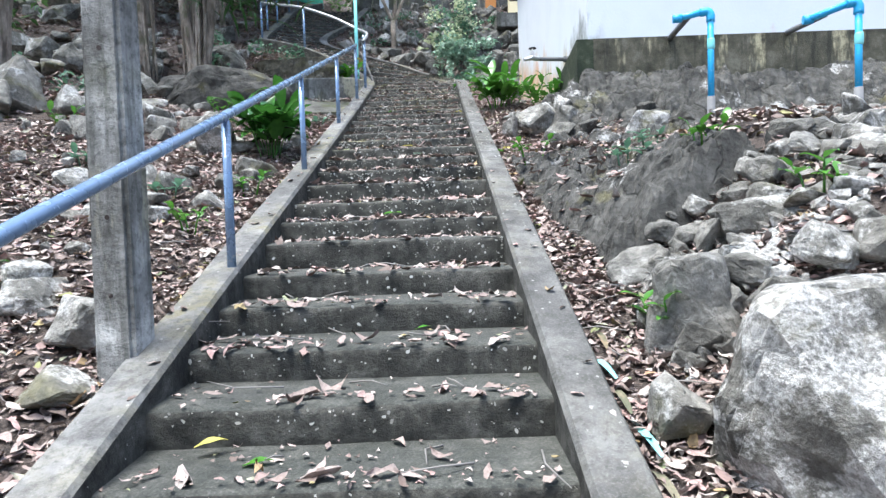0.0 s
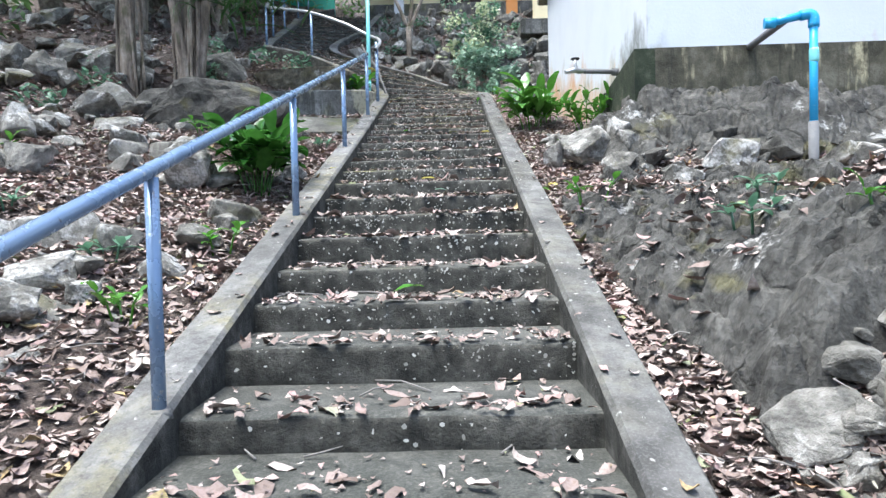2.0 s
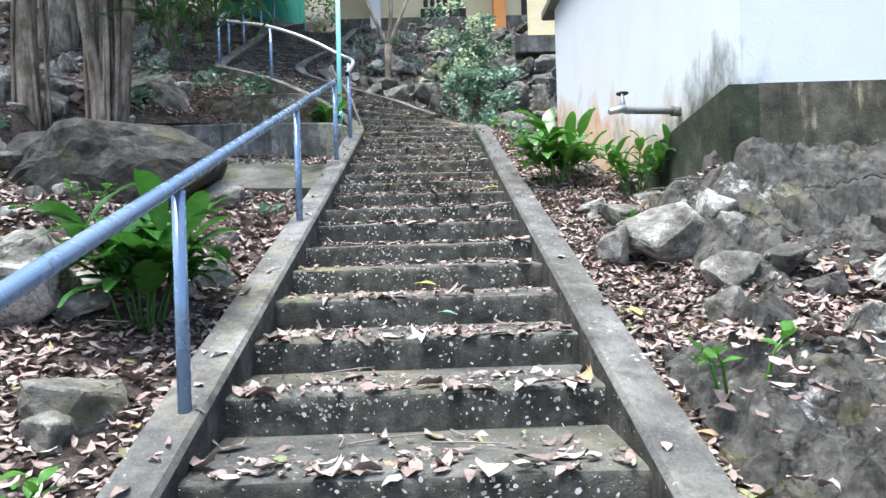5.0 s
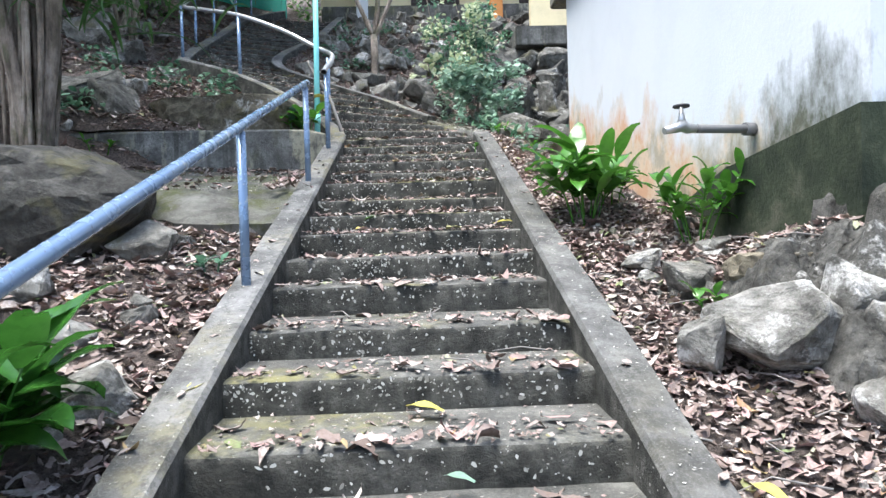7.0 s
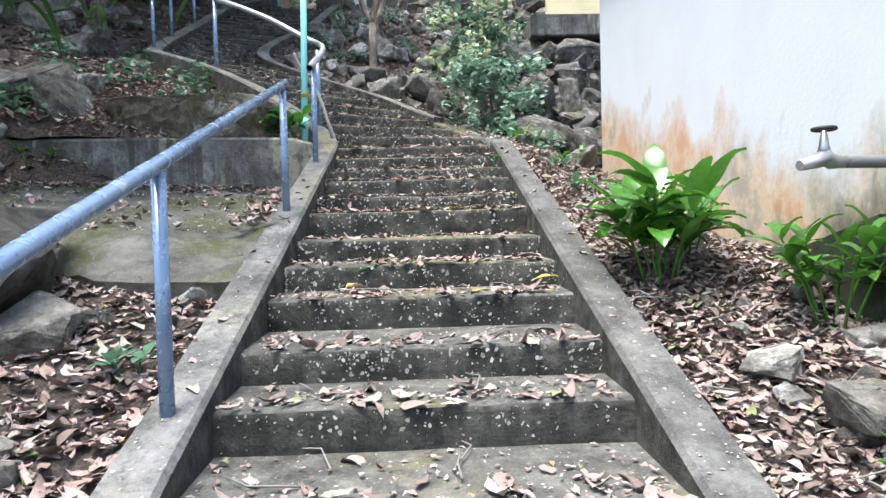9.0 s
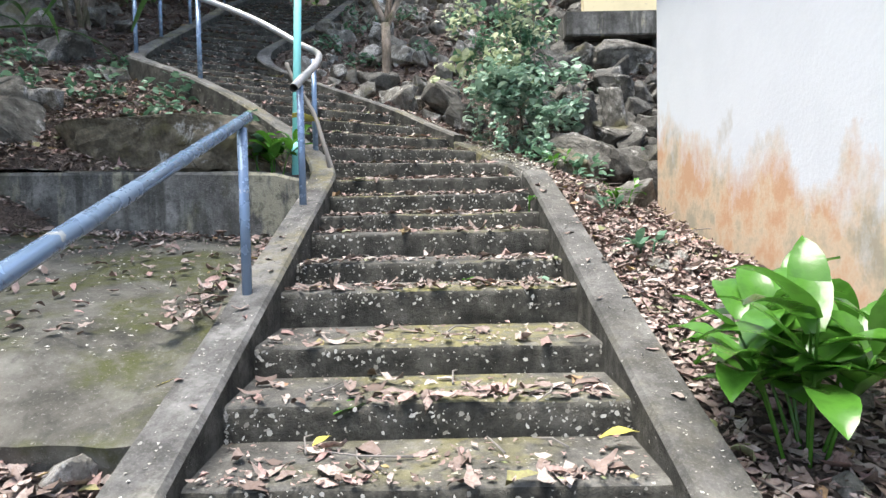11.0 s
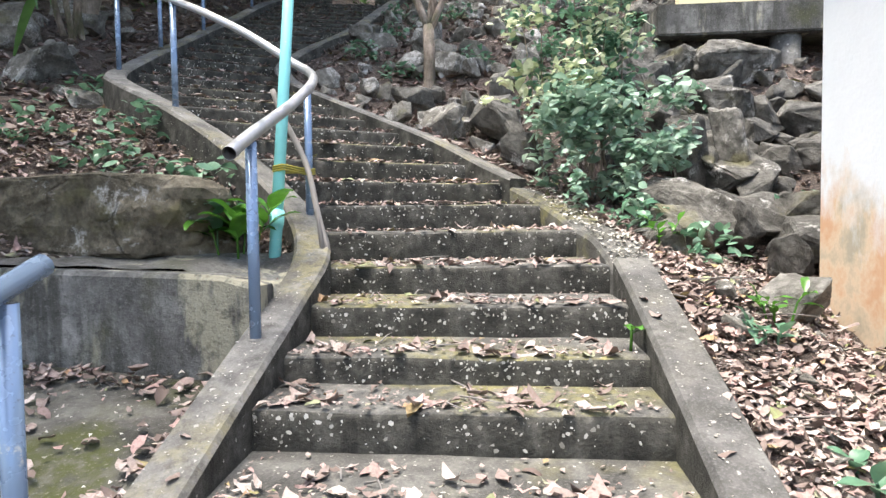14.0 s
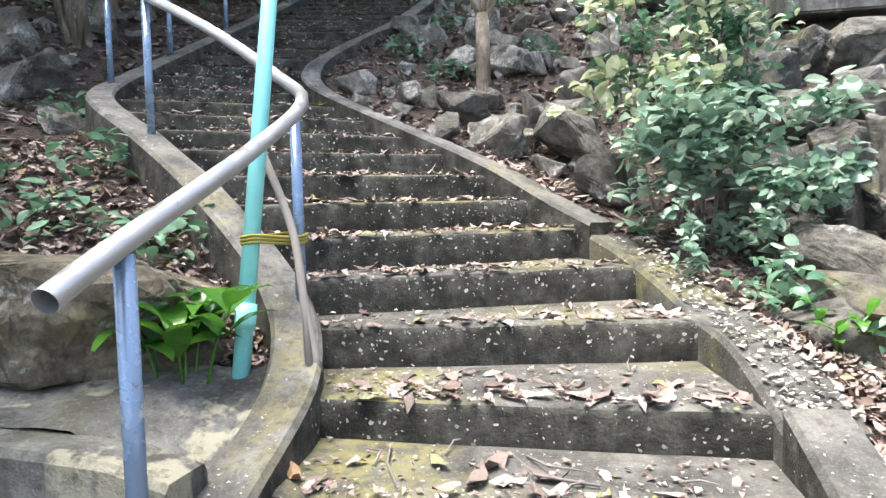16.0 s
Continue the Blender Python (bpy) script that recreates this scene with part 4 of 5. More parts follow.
# ---- concrete terrace on the left ----
def terrace_slab():
    bm = bmesh.new()
    n, m = 34, 22
    rows = []
    for j in range(m + 1):
        row = []
        for i in range(n + 1):
            x = -5.2 + 3.75 * i / n
            front = 9.98 + 0.1 * noise.noise((x * 3, 0, 0)) + 0.05 * noise.noise((x * 11, 0, 5)) + 0.12 * max(0, -2.2 - x)
            y = front + (12.95 - front) * j / m
            z = 3.66 + 0.17 * max(y - 10.4, 0) + 0.6 * min(y - 10.4, 0) + 0.05 * (-2 - x) + 0.02 * noise.noise((x * 2, y * 2, 0)) + (0.0 if j else -0.02)
            by_kerb = float(np.interp(y, LK[:, 1], LK[:, 2])) - 0.015
            t = min(1.0, max(0.0, (x + 2.1) / 0.55)) * min(1.0, max(0.0, (11.4 - y) / 0.8))
            row.append(bm.verts.new((x, y, z * (1 - t) + by_kerb * t)))
        rows.append(row)
    for r, s in zip(rows, rows[1:]):
        for i in range(n):
            bm.faces.new((r[i], r[i + 1], s[i + 1], s[i]))
    made = bmesh.ops.extrude_face_region(bm, geom=bm.faces[:])
    for v in made["geom"]:
        if isinstance(v, bmesh.types.BMVert):
            v.co.z -= 0.14
            v.co.y += 0.05 * noise.noise((v.co.x * 9, 1, 1)) + 0.04
    bmesh.ops.recalc_face_normals(bm, faces=bm.faces)
    return bm


tagged(link_mesh("terrace_slab", terrace_slab(), TERRACE), "grey mossy concrete slab with a broken front edge", "slab")
bm = bmesh.new()
pts = curve_points([(-1.46, 12.77, 4.54), (-1.66, 12.78, 4.59), (-2.6, 12.84, 4.62), (-3.68, 12.92, 4.64), (-5.6, 13.2, 4.7)], 0.15)
tagged(link_mesh("retaining_wall", kerb_mesh(pts, 1, 0.2, 0.0, 0.85), WALLSTAIN), "low stained concrete retaining wall above the slab", "wall")


def cap_height(x, y):
    top = 4.6 + 0.03 * (-1.6 - x) + 0.1 * (y - 12.95) + 0.02 * bumps(x, y, 5) - 0.25 * np.clip((y - 13.65) / 0.1, 0, 1)
    by_kerb = np.interp(y, LK[:, 1], LK[:, 2]) - 0.03 + 0.02 * bumps(x, y, 9)
    t = np.clip((x + 1.95) / 0.4, 0, 1)
    return top * (1 - t) + by_kerb * t


rock_sheet("terrace_cap", "mossy concrete cap behind the retaining wall", np.arange(-4.6, -1.42, 0.05), np.arange(12.97, 13.8, 0.04), cap_height, STAINED)

# ---- concrete pole ----
pole = thing("utility_pole", "square tapered grey concrete pole with bolt holes beside the handrail", "pole", (-1.45, 2.9, 0.9))
bm = bmesh.new()
box(bm, (-0.098, -0.098, -0.3), (0.098, 0.098, 7.0))
for v in bm.verts:
    if v.co.z > 1:
        v.co.x *= 0.72
        v.co.y *= 0.72
bmesh.ops.bevel(bm, geom=[e for e in bm.edges if abs(e.verts[0].co.z - e.verts[1].co.z) > 1], offset=0.02, segments=2, affect="EDGES")
for v in bm.verts:
    v.co = Matrix.Rotation(radians(-6), 3, "Z") @ v.co + Vector((-1.475, 2.92, 0.9))
part("shaft", bm, POLE, pole)
# bolt holes are dark plugs with the shade of the hole painted on
for z in (1.25, 1.6, 2.35):
    bm = bmesh.new()
    d = Matrix.Rotation(radians(-6), 3, "Z") @ Vector((0, -1, 0))
    c = Vector((-1.475, 2.92, z))
    r = 0.098 * (1 - 0.28 * (z - 0.9 + 0.3) / 7.3)
    tube(bm, [c + d * (r - 0.03), c + d * (r + 0.003)], 0.011, 10)
    part("bolt_hole", bm, SHADOWED, pole)


# ---- blue pipes by the house, tap, aqua pipe ----
def standpipe(top, base_z, end, stub):
    x, y, z = top
    t = thing("standpipe", "blue plastic water pipe in a grey sleeve with an elbow", "pipe", (x, y, base_z), "water pipes")
    part("sleeve", tube(bmesh.new(), [(x - 0.015, y, base_z - 0.25), (x - 0.01, y, base_z + 0.45)], 0.042, 12), GREYPIPE, t, "dirty grey sleeve")
    part("riser", tube(bmesh.new(), [(x - 0.01, y, base_z + 0.3), (x, y, z)], 0.034, 12), BLUE, t)
    part("collar", tube(bmesh.new(), [(x, y, z - 0.4), (x, y, z - 0.38), (x, y, z - 0.3), (x, y, z - 0.28)], [0.036, 0.041, 0.041, 0.036], 12), AQUA, t)
    part("elbow", tube(bmesh.new(), curve_points([(x, y, z - 0.1), (x, y, z - 0.02), (x - 0.03, y + 0.01, z + 0.015), (x - 0.1, y + 0.03, z + 0.01)], 0.02), 0.046, 12), BLUE, t)
    part("branch", tube(bmesh.new(), [(x - 0.08, y + 0.02, z + 0.012), stub], 0.035, 12), BLUE, t)
    part("cap", tube(bmesh.new(), [Vector(stub) + Vector((0.05, -0.01, 0)), Vector(stub) + Vector((-0.04, 0.01, 0))], 0.046, 12), BLUE, t)
    part("drain", tube(bmesh.new(), [Vector(stub).lerp(Vector(top), 0.35), end], 0.034, 12), GREYPIPE, t, "grey plastic pipe running down to the footing")


standpipe((3.02, 6.98, 3.76), 2.4, (2.96, 8.03, 3.8), (2.68, 7.06, 3.73))
standpipe((4.15, 6.24, 3.56), 2.3, (4.44, 8.03, 3.82), (3.8, 6.5, 3.5))

tap = thing("tap", "chrome water tap with a dark wheel on a grey pipe", "tap", (1.9, 9.27, 3.9))
part("pipe", tube(bmesh.new(), [(2.0, 9.29, 3.9), (1.45, 9.2, 3.9)], 0.03, 12), GREYPIPE, tap)
part("flange", tube(bmesh.new(), [(1.94, 9.29, 3.9), (1.87, 9.275, 3.9)], 0.045, 12), GREYPIPE, tap)
part("valve_body", tube(bmesh.new(), [(1.5, 9.2, 3.9), (1.44, 9.19, 3.9), (1.4, 9.18, 3.92), (1.36, 9.17, 3.9), (1.27, 9.15, 3.88)], [0.03, 0.036, 0.042, 0.032, 0.024], 12), BARE, tap)
part("stem", tube(bmesh.new(), [(1.4, 9.18, 3.92), (1.4, 9.18, 3.97), (1.4, 9.18, 4.04)], [0.035, 0.022, 0.01], 10), BARE, tap)
ring = [(1.4 + 0.045 * math.cos(a), 9.18 + 0.045 * math.sin(a), 4.045) for a in [math.tau * k / 16 for k in range(17)]]
wheel = part("wheel", tube(bmesh.new(), ring, 0.01, 8), IRON, tap, "dark iron tap wheel")
for a in (0, math.pi / 2):
    part("spoke", tube(bmesh.new(), [(1.4 - 0.045 * math.cos(a), 9.18 - 0.045 * math.sin(a), 4.045), (1.4 + 0.045 * math.cos(a), 9.18 + 0.045 * math.sin(a), 4.045)], 0.007, 6), IRON, wheel)

foot = Vector((-1.67, 13.58, 4.55))
lean = Vector((-0.03, 0.3, 1.0))
vent = thing("plastic_pipe", "tall leaning aqua plastic pipe tied to a handrail post", "pipe", foot)
part("pipe", tube(bmesh.new(), [foot, foot + lean * 1.6, foot + lean * 3.2], 0.038, 14), AQUA, vent)
part("socket", tube(bmesh.new(), [foot + lean * 0.27, foot + lean * 0.3, foot + lean * 0.38], [0.041, 0.046, 0.046], 14), AQUA, vent)
part("pipe", tube(bmesh.new(), [foot + lean * 3.2, foot + lean * 7.5], 0.036, 14), AQUA, vent)
tie = thing("twine", "yellow twine knotted round a post and a plastic pipe", "twine", (-1.58, 13.95, 5.2))
for k in range(3):
    z = 5.19 + 0.015 * k
    part("loop", tube(bmesh.new(), curve_points([(-1.72, 13.74, z), (-1.65, 13.72, z + 0.01), (-1.55, 13.9, z - 0.01), (-1.52, 14.0, z), (-1.58, 14.05, z + 0.01), (-1.7, 13.86, z), (-1.72, 13.74, z)], 0.04), 0.007, 6), TWINE, tie)
stick = thing("dead_branch", "split grey dead stick leaning on the kerb", "branch", (-1.4, 13.75, 4.75))
part("stem", tube(bmesh.new(), curve_points([(-1.33, 13.62, 4.66), (-1.42, 13.72, 4.9), (-1.55, 13.9, 5.25), (-1.78, 14.1, 5.62), (-1.86, 14.15, 5.8)], 0.06), 0.02, 8), DEADWOOD, stick)
part("splinter", tube(bmesh.new(), [(-1.36, 13.6, 4.68), (-1.44, 13.75, 4.98), (-1.47, 13.78, 5.05)], [0.018, 0.012, 0.004], 7), DEADWOOD, stick)


# ---- leaves: one curled blade, repeated with its own size, turn and curl ----
U = np.array([0.0, 0.2, 0.48, 0.78, 1.0])
WIDE = np.array([0.06, 0.76, 1.0, 0.66, 0.05])


def leaf_cloud(name, label, category, pos, yaw, pitch, roll, length, width, curl, fold, material, parent=None, crumple=0.0, coarse=False):
    """Many leaves in one mesh of kind stuff (or one part of a plant)."""
    n = len(pos)
    far = material in (CANOPY, FLAKE) or coarse or float(np.mean(length)) < 0.03
    stations, wide = (U[::2], WIDE[::2]) if far else (U, WIDE)
    rows = len(stations)
    u = stations[None, :, None]
    v = np.array([-1.0, 0.0, 1.0])[None, None, :]
    x = (u - 0.5) * length[:, None, None] + 0 * v
    y = 0.5 * width[:, None, None] * wide[None, :, None] * v
    z = curl[:, None, None] * length[:, None, None] * (u - 0.5) ** 2 * 2 + fold[:, None, None] * np.abs(y) + 0 * x
    p = np.stack([x, y, z], -1).reshape(n, 3 * rows, 3)
    if crumple:
        p = p + gen.normal(0, 1, p.shape) * (crumple * length)[:, None, None] * np.array([0.5, 0.5, 1.0])
    cr, sr, cp, sp, cy, sy = np.cos(roll), np.sin(roll), np.cos(pitch), np.sin(pitch), np.cos(yaw), np.sin(yaw)
    o, l = np.zeros(n), np.ones(n)
    rx = np.stack([l, o, o, o, cr, -sr, o, sr, cr], -1).reshape(n, 3, 3)
    ry = np.stack([cp, o, sp, o, l, o, -sp, o, cp], -1).reshape(n, 3, 3)
    rz = np.stack([cy, -sy, o, sy, cy, o, o, o, l], -1).reshape(n, 3, 3)
    m = rz @ ry @ rx
    co = np.einsum("nij,nkj->nki", m, p) + np.asarray(pos)[:, None, :]
    quad = np.array([(3 * a + b, 3 * a + b + 1, 3 * a + b + 4, 3 * a + b + 3) for a in range(rows - 1) for b in range(2)])
    faces = (quad[None] + 3 * rows * np.arange(n)[:, None, None]).reshape(-1, 4)
    me = bpy.data.meshes.new(name)
    mesh_from_arrays(me, co.reshape(-1, 3), faces)
    me.materials.append(material)
    ob = new(name, me)
    if parent is not None:
        ob.parent = parent
        ob.matrix_parent_inverse = parent.matrix_world.inverted()
        return tagged(ob, label)
    return tagged(ob, label, category, kind="stuff")


gen = np.random.default_rng(11)


def flat_leaves(name, label, pos, lo, hi, material=LITTER, slim=(0.3, 0.62), flat=0.22, coarse=False):
    n = len(pos)
    length = gen.uniform(lo, hi, n)
    leaf_cloud(name, label, "leaves", pos, gen.uniform(0, math.tau, n), gen.normal(0, flat, n), gen.normal(0, flat, n) + math.pi * (gen.random(n) < 0.5), length,
               length * gen.uniform(*slim, n), gen.normal(0.1, 0.32, n), gen.normal(0.15, 0.38, n), material, None, 0.055, coarse)


def soil_spots(count, x_range, y_range, keep):
    x, y = gen.uniform(*x_range, count), gen.uniform(*y_range, count)
    ok = keep(x, y)
    x, y = x[ok], y[ok]
    return np.stack([x, y, ground(x, y) + gen.uniform(0.0, 0.045, len(x))], -1)


off_left = lambda x, y: (x < kerb_x(LK, y) - 0.24) & ~((x > -5.2) & (y > 10.1) & (y < 12.9))
off_right = lambda x, y: (x > kerb_x(RK, y) + 0.24) & ~((x > 1.8) & (y > 8.0) & (y < 14.1)) & ~(outcrop_height(x, y, 0.1) > ground(x, y) + 0.02)
near_left = soil_spots(27000, (-4.2, -1.4), (-0.8, 15.5), off_left)
flat_leaves("leaf_litter", "dry brown and pinkish fallen leaves covering the ground by the handrail", near_left, 0.025, 0.115, slim=(0.22, 0.6), flat=0.26)
spread = gen.normal((-2.0, 9.0), (5.5, 7.5), (15000, 2))
spread = spread[off_left(spread[:, 0], spread[:, 1]) | off_right(spread[:, 0], spread[:, 1])]
flat_leaves("leaf_litter", "dry fallen leaves thinning out over the hillside", np.stack([spread[:, 0], spread[:, 1], ground(spread[:, 0], spread[:, 1]) + 0.015], -1), 0.06, 0.16, coarse=True)
far_left = soil_spots(9000, (-11, -4.0), (0.5, 24), off_left)
flat_leaves("leaf_litter", "dry fallen leaves on the wooded bank", far_left, 0.08, 0.2, coarse=True)
flat_leaves("leaf_litter", "dry fallen leaves between the kerb and the house", soil_spots(25000, (0.6, 1.95), (0.5, 15.5), off_right), 0.025, 0.1, slim=(0.22, 0.6), flat=0.26)
flat_leaves("leaf_litter", "dry fallen leaves in the rubble below the house", soil_spots(5000, (1.8, 4.5), (0.5, 8.0), off_right), 0.05, 0.13)
x, y = np.concatenate([gen.uniform(0.75, 2.6, 260), gen.uniform(1.0, 4.0, 900)]), np.concatenate([gen.uniform(4.2, 6.2, 260), gen.normal(6.6, 0.14, 900)])
flat_leaves("leaf_litter", "dry fallen leaves caught on the rock outcrop and its ledge", np.stack([x, y, np.maximum(ground(x, y), outcrop_height(x, y, 0.05)) + 0.025], -1), 0.03, 0.12)
flat_leaves("leaf_litter", "dry fallen leaves on the slope behind the house", soil_spots(6000, (-3.0, 4.0), (14.3, 23), off_right), 0.06, 0.15, coarse=True)
x, y = gen.uniform(-5.0, -1.9, 420), gen.uniform(10.45, 12.75, 420)
flat_leaves("leaf_litter", "fallen leaves and flakes on the terrace slab", np.stack([x, y, 3.675 + 0.17 * (y - 10.4) + 0.05 * (-2 - x) + 0.015], -1), 0.02, 0.1)
x, y = gen.uniform(-5.0, -1.6, 900), gen.uniform(10.2, 12.78, 900)
flat_leaves("lichen_flakes", "pale flakes and leaf bits strewn over the terrace slab", np.stack([x, y, 3.67 + 0.17 * np.maximum(y - 10.4, 0) + 0.05 * (-2 - x) + 0.012], -1), 0.008, 0.028, FLAKE, (0.5, 0.9), 0.1)
x = np.concatenate([gen.uniform(-4.8, -1.6, 260), gen.normal(-1.62, 0.07, 160)])
y = np.concatenate([gen.normal(12.66, 0.07, 260), gen.uniform(10.6, 12.7, 160)])
flat_leaves("leaf_litter", "dry leaves drifted against the retaining wall and kerb", np.stack([x, np.minimum(y, 12.76), 3.69 + 0.17 * (y - 10.4) + 0.05 * (-2 - x) + 0.012], -1), 0.03, 0.12)


def tread_spots(per_step, bias):
    out = []
    for (a, b), (a2, b2) in zip(NOSES, NOSES[1:]):
        for _ in range(int(per_step * gen.uniform(0.6, 1.4) * np.interp(a.y, [2, 6], [0.5, 1.0]))):
            t = gen.uniform(0.02, 0.98)
            d = 1 - gen.random() ** bias if gen.random() < 0.75 else gen.uniform(0, 0.25)
            p, q = a.lerp(b, t), a2.lerp(b2, t)
            out.append((p.x + (q.x - p.x) * d * 0.95, p.y + (q.y - p.y) * d * 0.95, a.z + 0.012 + 0.015 * gen.random()))
    return np.array(out)


flat_leaves("leaf_litter", "dry curled leaves lying on the step treads", tread_spots(58, 0.55), 0.04, 0.15, slim=(0.25, 0.55), flat=0.1)
flat_leaves("leaf_litter", "broken leaf bits and flakes on the step treads", tread_spots(170, 0.7), 0.012, 0.04, slim=(0.4, 0.9), flat=0.12)


for kerb_line, side, lift in ((LK, -1, 0.03), (RK, 1, 0.03)):
    t = gen.uniform(7.0, 13.4, 380)
    flat_leaves("lichen_flakes", "pale lichen flakes and leaf bits on the kerb top", np.stack([kerb_x(kerb_line, t) + side * gen.uniform(0.02, 0.2, 380), t, np.interp(t, kerb_line[:, 1], kerb_line[:, 2]) + lift + 0.002], -1), 0.004, 0.017, FLAKE, (0.5, 0.9), 0.04)
    t = gen.uniform(0.5, 13.4, 36)
    flat_leaves("leaf_litter", "dry leaves lying on the kerb top", np.stack([kerb_x(kerb_line, t) + side * gen.uniform(0.02, 0.2, 36), t, np.interp(t, kerb_line[:, 1], kerb_line[:, 2]) + lift + 0.007], -1), 0.04, 0.1, flat=0.05)


t = gen.uniform(13.5, 15.25, 420)
flat_leaves("leaf_litter", "white lichen flakes and leaf bits on the broken kerb", np.stack([kerb_x(RK, t) + gen.uniform(0.03, 0.28, 420), t, np.interp(t, RK[:, 1], RK[:, 2]) - 0.035], -1), 0.015, 0.045, FLAKE, (0.5, 0.9), 0.2)


def riser_flakes():
    """Pale lichen flakes standing a little proud of the dark risers, six-sided and uneven."""
    co, faces = [], []
    ring = np.array([(math.cos(a), math.sin(a)) for a in [math.tau * k / 6 for k in range(6)]])
    for (a, b), (a2, b2) in zip(NOSES, NOSES[1:]):
        out = (a + b) / 2 - (a2 + b2) / 2
        out.z = 0
        out.normalize()
        y = (a.y + b.y) / 2
        count = int(np.interp(y, [0, 4, 7.5, 12.5, 14.5, 18], [14, 40, 200, 190, 90, 60]) * gen.uniform(0.5, 1.5))
        side = (b - a).normalized()
        knots = gen.random(7)
        for _ in range(count):
            t = gen.uniform(0.01, 0.99) if gen.random() < 0.45 else min(0.99, max(0.01, gen.choice(knots) + gen.normal(0, 0.05)))
            z = -0.165 + 0.16 * gen.random() ** 0.55
            r0 = 0.0028 + 0.0105 * gen.random() ** 2.2
            turn, tall = gen.uniform(0, math.tau), gen.uniform(0.35, 0.9)
            c = a.lerp(b, t) + out * 0.016 + Vector((0, 0, z))
            for u, v in ring:
                w = gen.uniform(0.6, 1.35) * r0
                p, q = u * w, v * w * tall
                p, q = p * math.cos(turn) - q * math.sin(turn), p * math.sin(turn) + q * math.cos(turn)
                co.append(tuple(c + side * p + Vector((0, 0, q))))
            faces.append([len(co) - 6 + k for k in range(6)])
    me = bpy.data.meshes.new("lichen_flakes")
    mesh_from_arrays(me, np.array(co), np.array(faces), False)
    me.materials.append(FLAKE)
    tagged(new("lichen_flakes", me), "pale lichen flakes dotting the dark step risers", "lichen", kind="stuff")


riser_flakes()


def twigs():
    bm = bmesh.new()
    r = random.Random(8)
    for k in range(330):
        if k % 3 == 0:
            (a, b), (a2, b2) = r.choice(list(zip(NOSES, NOSES[1:]))[4:40])
            p = a.lerp(b, r.random()).lerp(a2.lerp(b2, r.random()), r.uniform(0.3, 0.9))
            p.z = a.z + 0.015
        else:
            x, y = (r.uniform(-3.5, -1.5), r.uniform(0, 10)) if k % 3 == 1 else (r.uniform(0.7, 1.7), r.uniform(1, 15))
            p = Vector((x, y, float(ground(x, y)) + 0.03))
        a = r.uniform(0, math.tau)
        l = r.uniform(0.08, 0.4)
        d = Vector((math.cos(a), math.sin(a), 0.0)) * l
        e = Vector((-d.y, d.x, 0)) * r.uniform(-0.3, 0.3)
        tube(bm, [p, p + d * 0.5 + e + Vector((0, 0, 0.02)), p + d + Vector((0, 0, r.uniform(0, 0.03)))], [0.005, 0.004, 0.002], 5)
    return bm


tagged(link_mesh("twigs", twigs(), DEADWOOD), "thin dry twigs scattered on steps and soil", "twigs", kind="stuff")


# ---- plants ----
def blade(bm, base, yaw, pitch, length, width, droop, fold=0.25, segments=7):
    """One broad pointed leaf that bends down towards its tip."""
    d, p = Vector((math.cos(yaw), math.sin(yaw), 0)), Vector(base)
    side = Vector((-d.y, d.x, 0))
    rows = []
    for k in range(segments + 1):
        t = k / segments
        a = pitch - droop * t * t
        w = width * 0.5 * max(0.04, math.sin(math.pi * min(1.0, t * 0.93 + 0.06)) ** 0.8) if t < 1 else 0.003
        up = Vector((0, 0, 1)) * math.cos(a) - d * math.sin(a)
        wave = 0.06 * width * math.sin(9 * t + yaw)
        rows.append([bm.verts.new(p - side * w + up * (fold * w + wave)), bm.verts.new(p), bm.verts.new(p + side * w + up * (fold * w - wave))])
        p = p + (d * math.cos(a) + Vector((0, 0, math.sin(a)))) * (length / segments)
    for r, s in zip(rows, rows[1:]):
        for k in range(2):
            f = bm.faces.new((r[k], r[k + 1], s[k + 1], s[k]))
            f.smooth = True
    return bm


def broad_plant(at, stems, height, leaf, width, label, seed, material=BROAD, per_stem=6, lean=0.38):
    r = random.Random(seed)
    t = thing("broadleaf_plant", label, "plant", at)
    for k in range(stems):
        a = math.tau * k / stems + r.uniform(-0.4, 0.4)
        base = Vector(at) + Vector((math.cos(a), math.sin(a), 0)) * r.uniform(0.01, 0.1)
        h = height * r.uniform(0.55, 1.0)
        tip = base + Vector((math.cos(a) * lean * h, math.sin(a) * lean * h, h))
        path = curve_points([base - Vector((0, 0, 0.06)), base.lerp(tip, 0.5) + Vector((0, 0, 0.03)), tip], 0.08)
        part("stem", tube(bmesh.new(), path, [0.008 * (1 - 0.5 * i / len(path)) for i in range(len(path))], 7), material, t)
        for j in range(per_stem):
            f = 0.45 + 0.55 * (j + 1) / per_stem
            p = base.lerp(tip, f)
            bm = blade(bmesh.new(), p, a + j * 2.4 + r.uniform(-0.4, 0.4), r.uniform(0.1, 0.95) + 0.3 * (f > 0.9), leaf * r.uniform(0.7, 1.1), width * r.uniform(0.8, 1.15), r.uniform(0.6, 1.5))
            part("leaf", bm, material, t)
    return t


def on_ground(x, y, dz=0.0):
    return (x, y, surface(x, y) + dz)


broad_plant(on_ground(-1.88, 7.15), 12, 0.56, 0.44, 0.15, "deep green broad-leaved plant growing in litter by the handrail", 1, BROADDARK, 6, 0.42)
broad_plant(on_ground(0.95, 9.95), 11, 0.54, 0.36, 0.13, "glossy bright green broad-leaved plant by the kerb", 2, BROAD, 6, 0.46)
broad_plant(on_ground(1.25, 10.35), 4, 0.36, 0.3, 0.1, "light green broad-leaved plant against the white wall", 3)
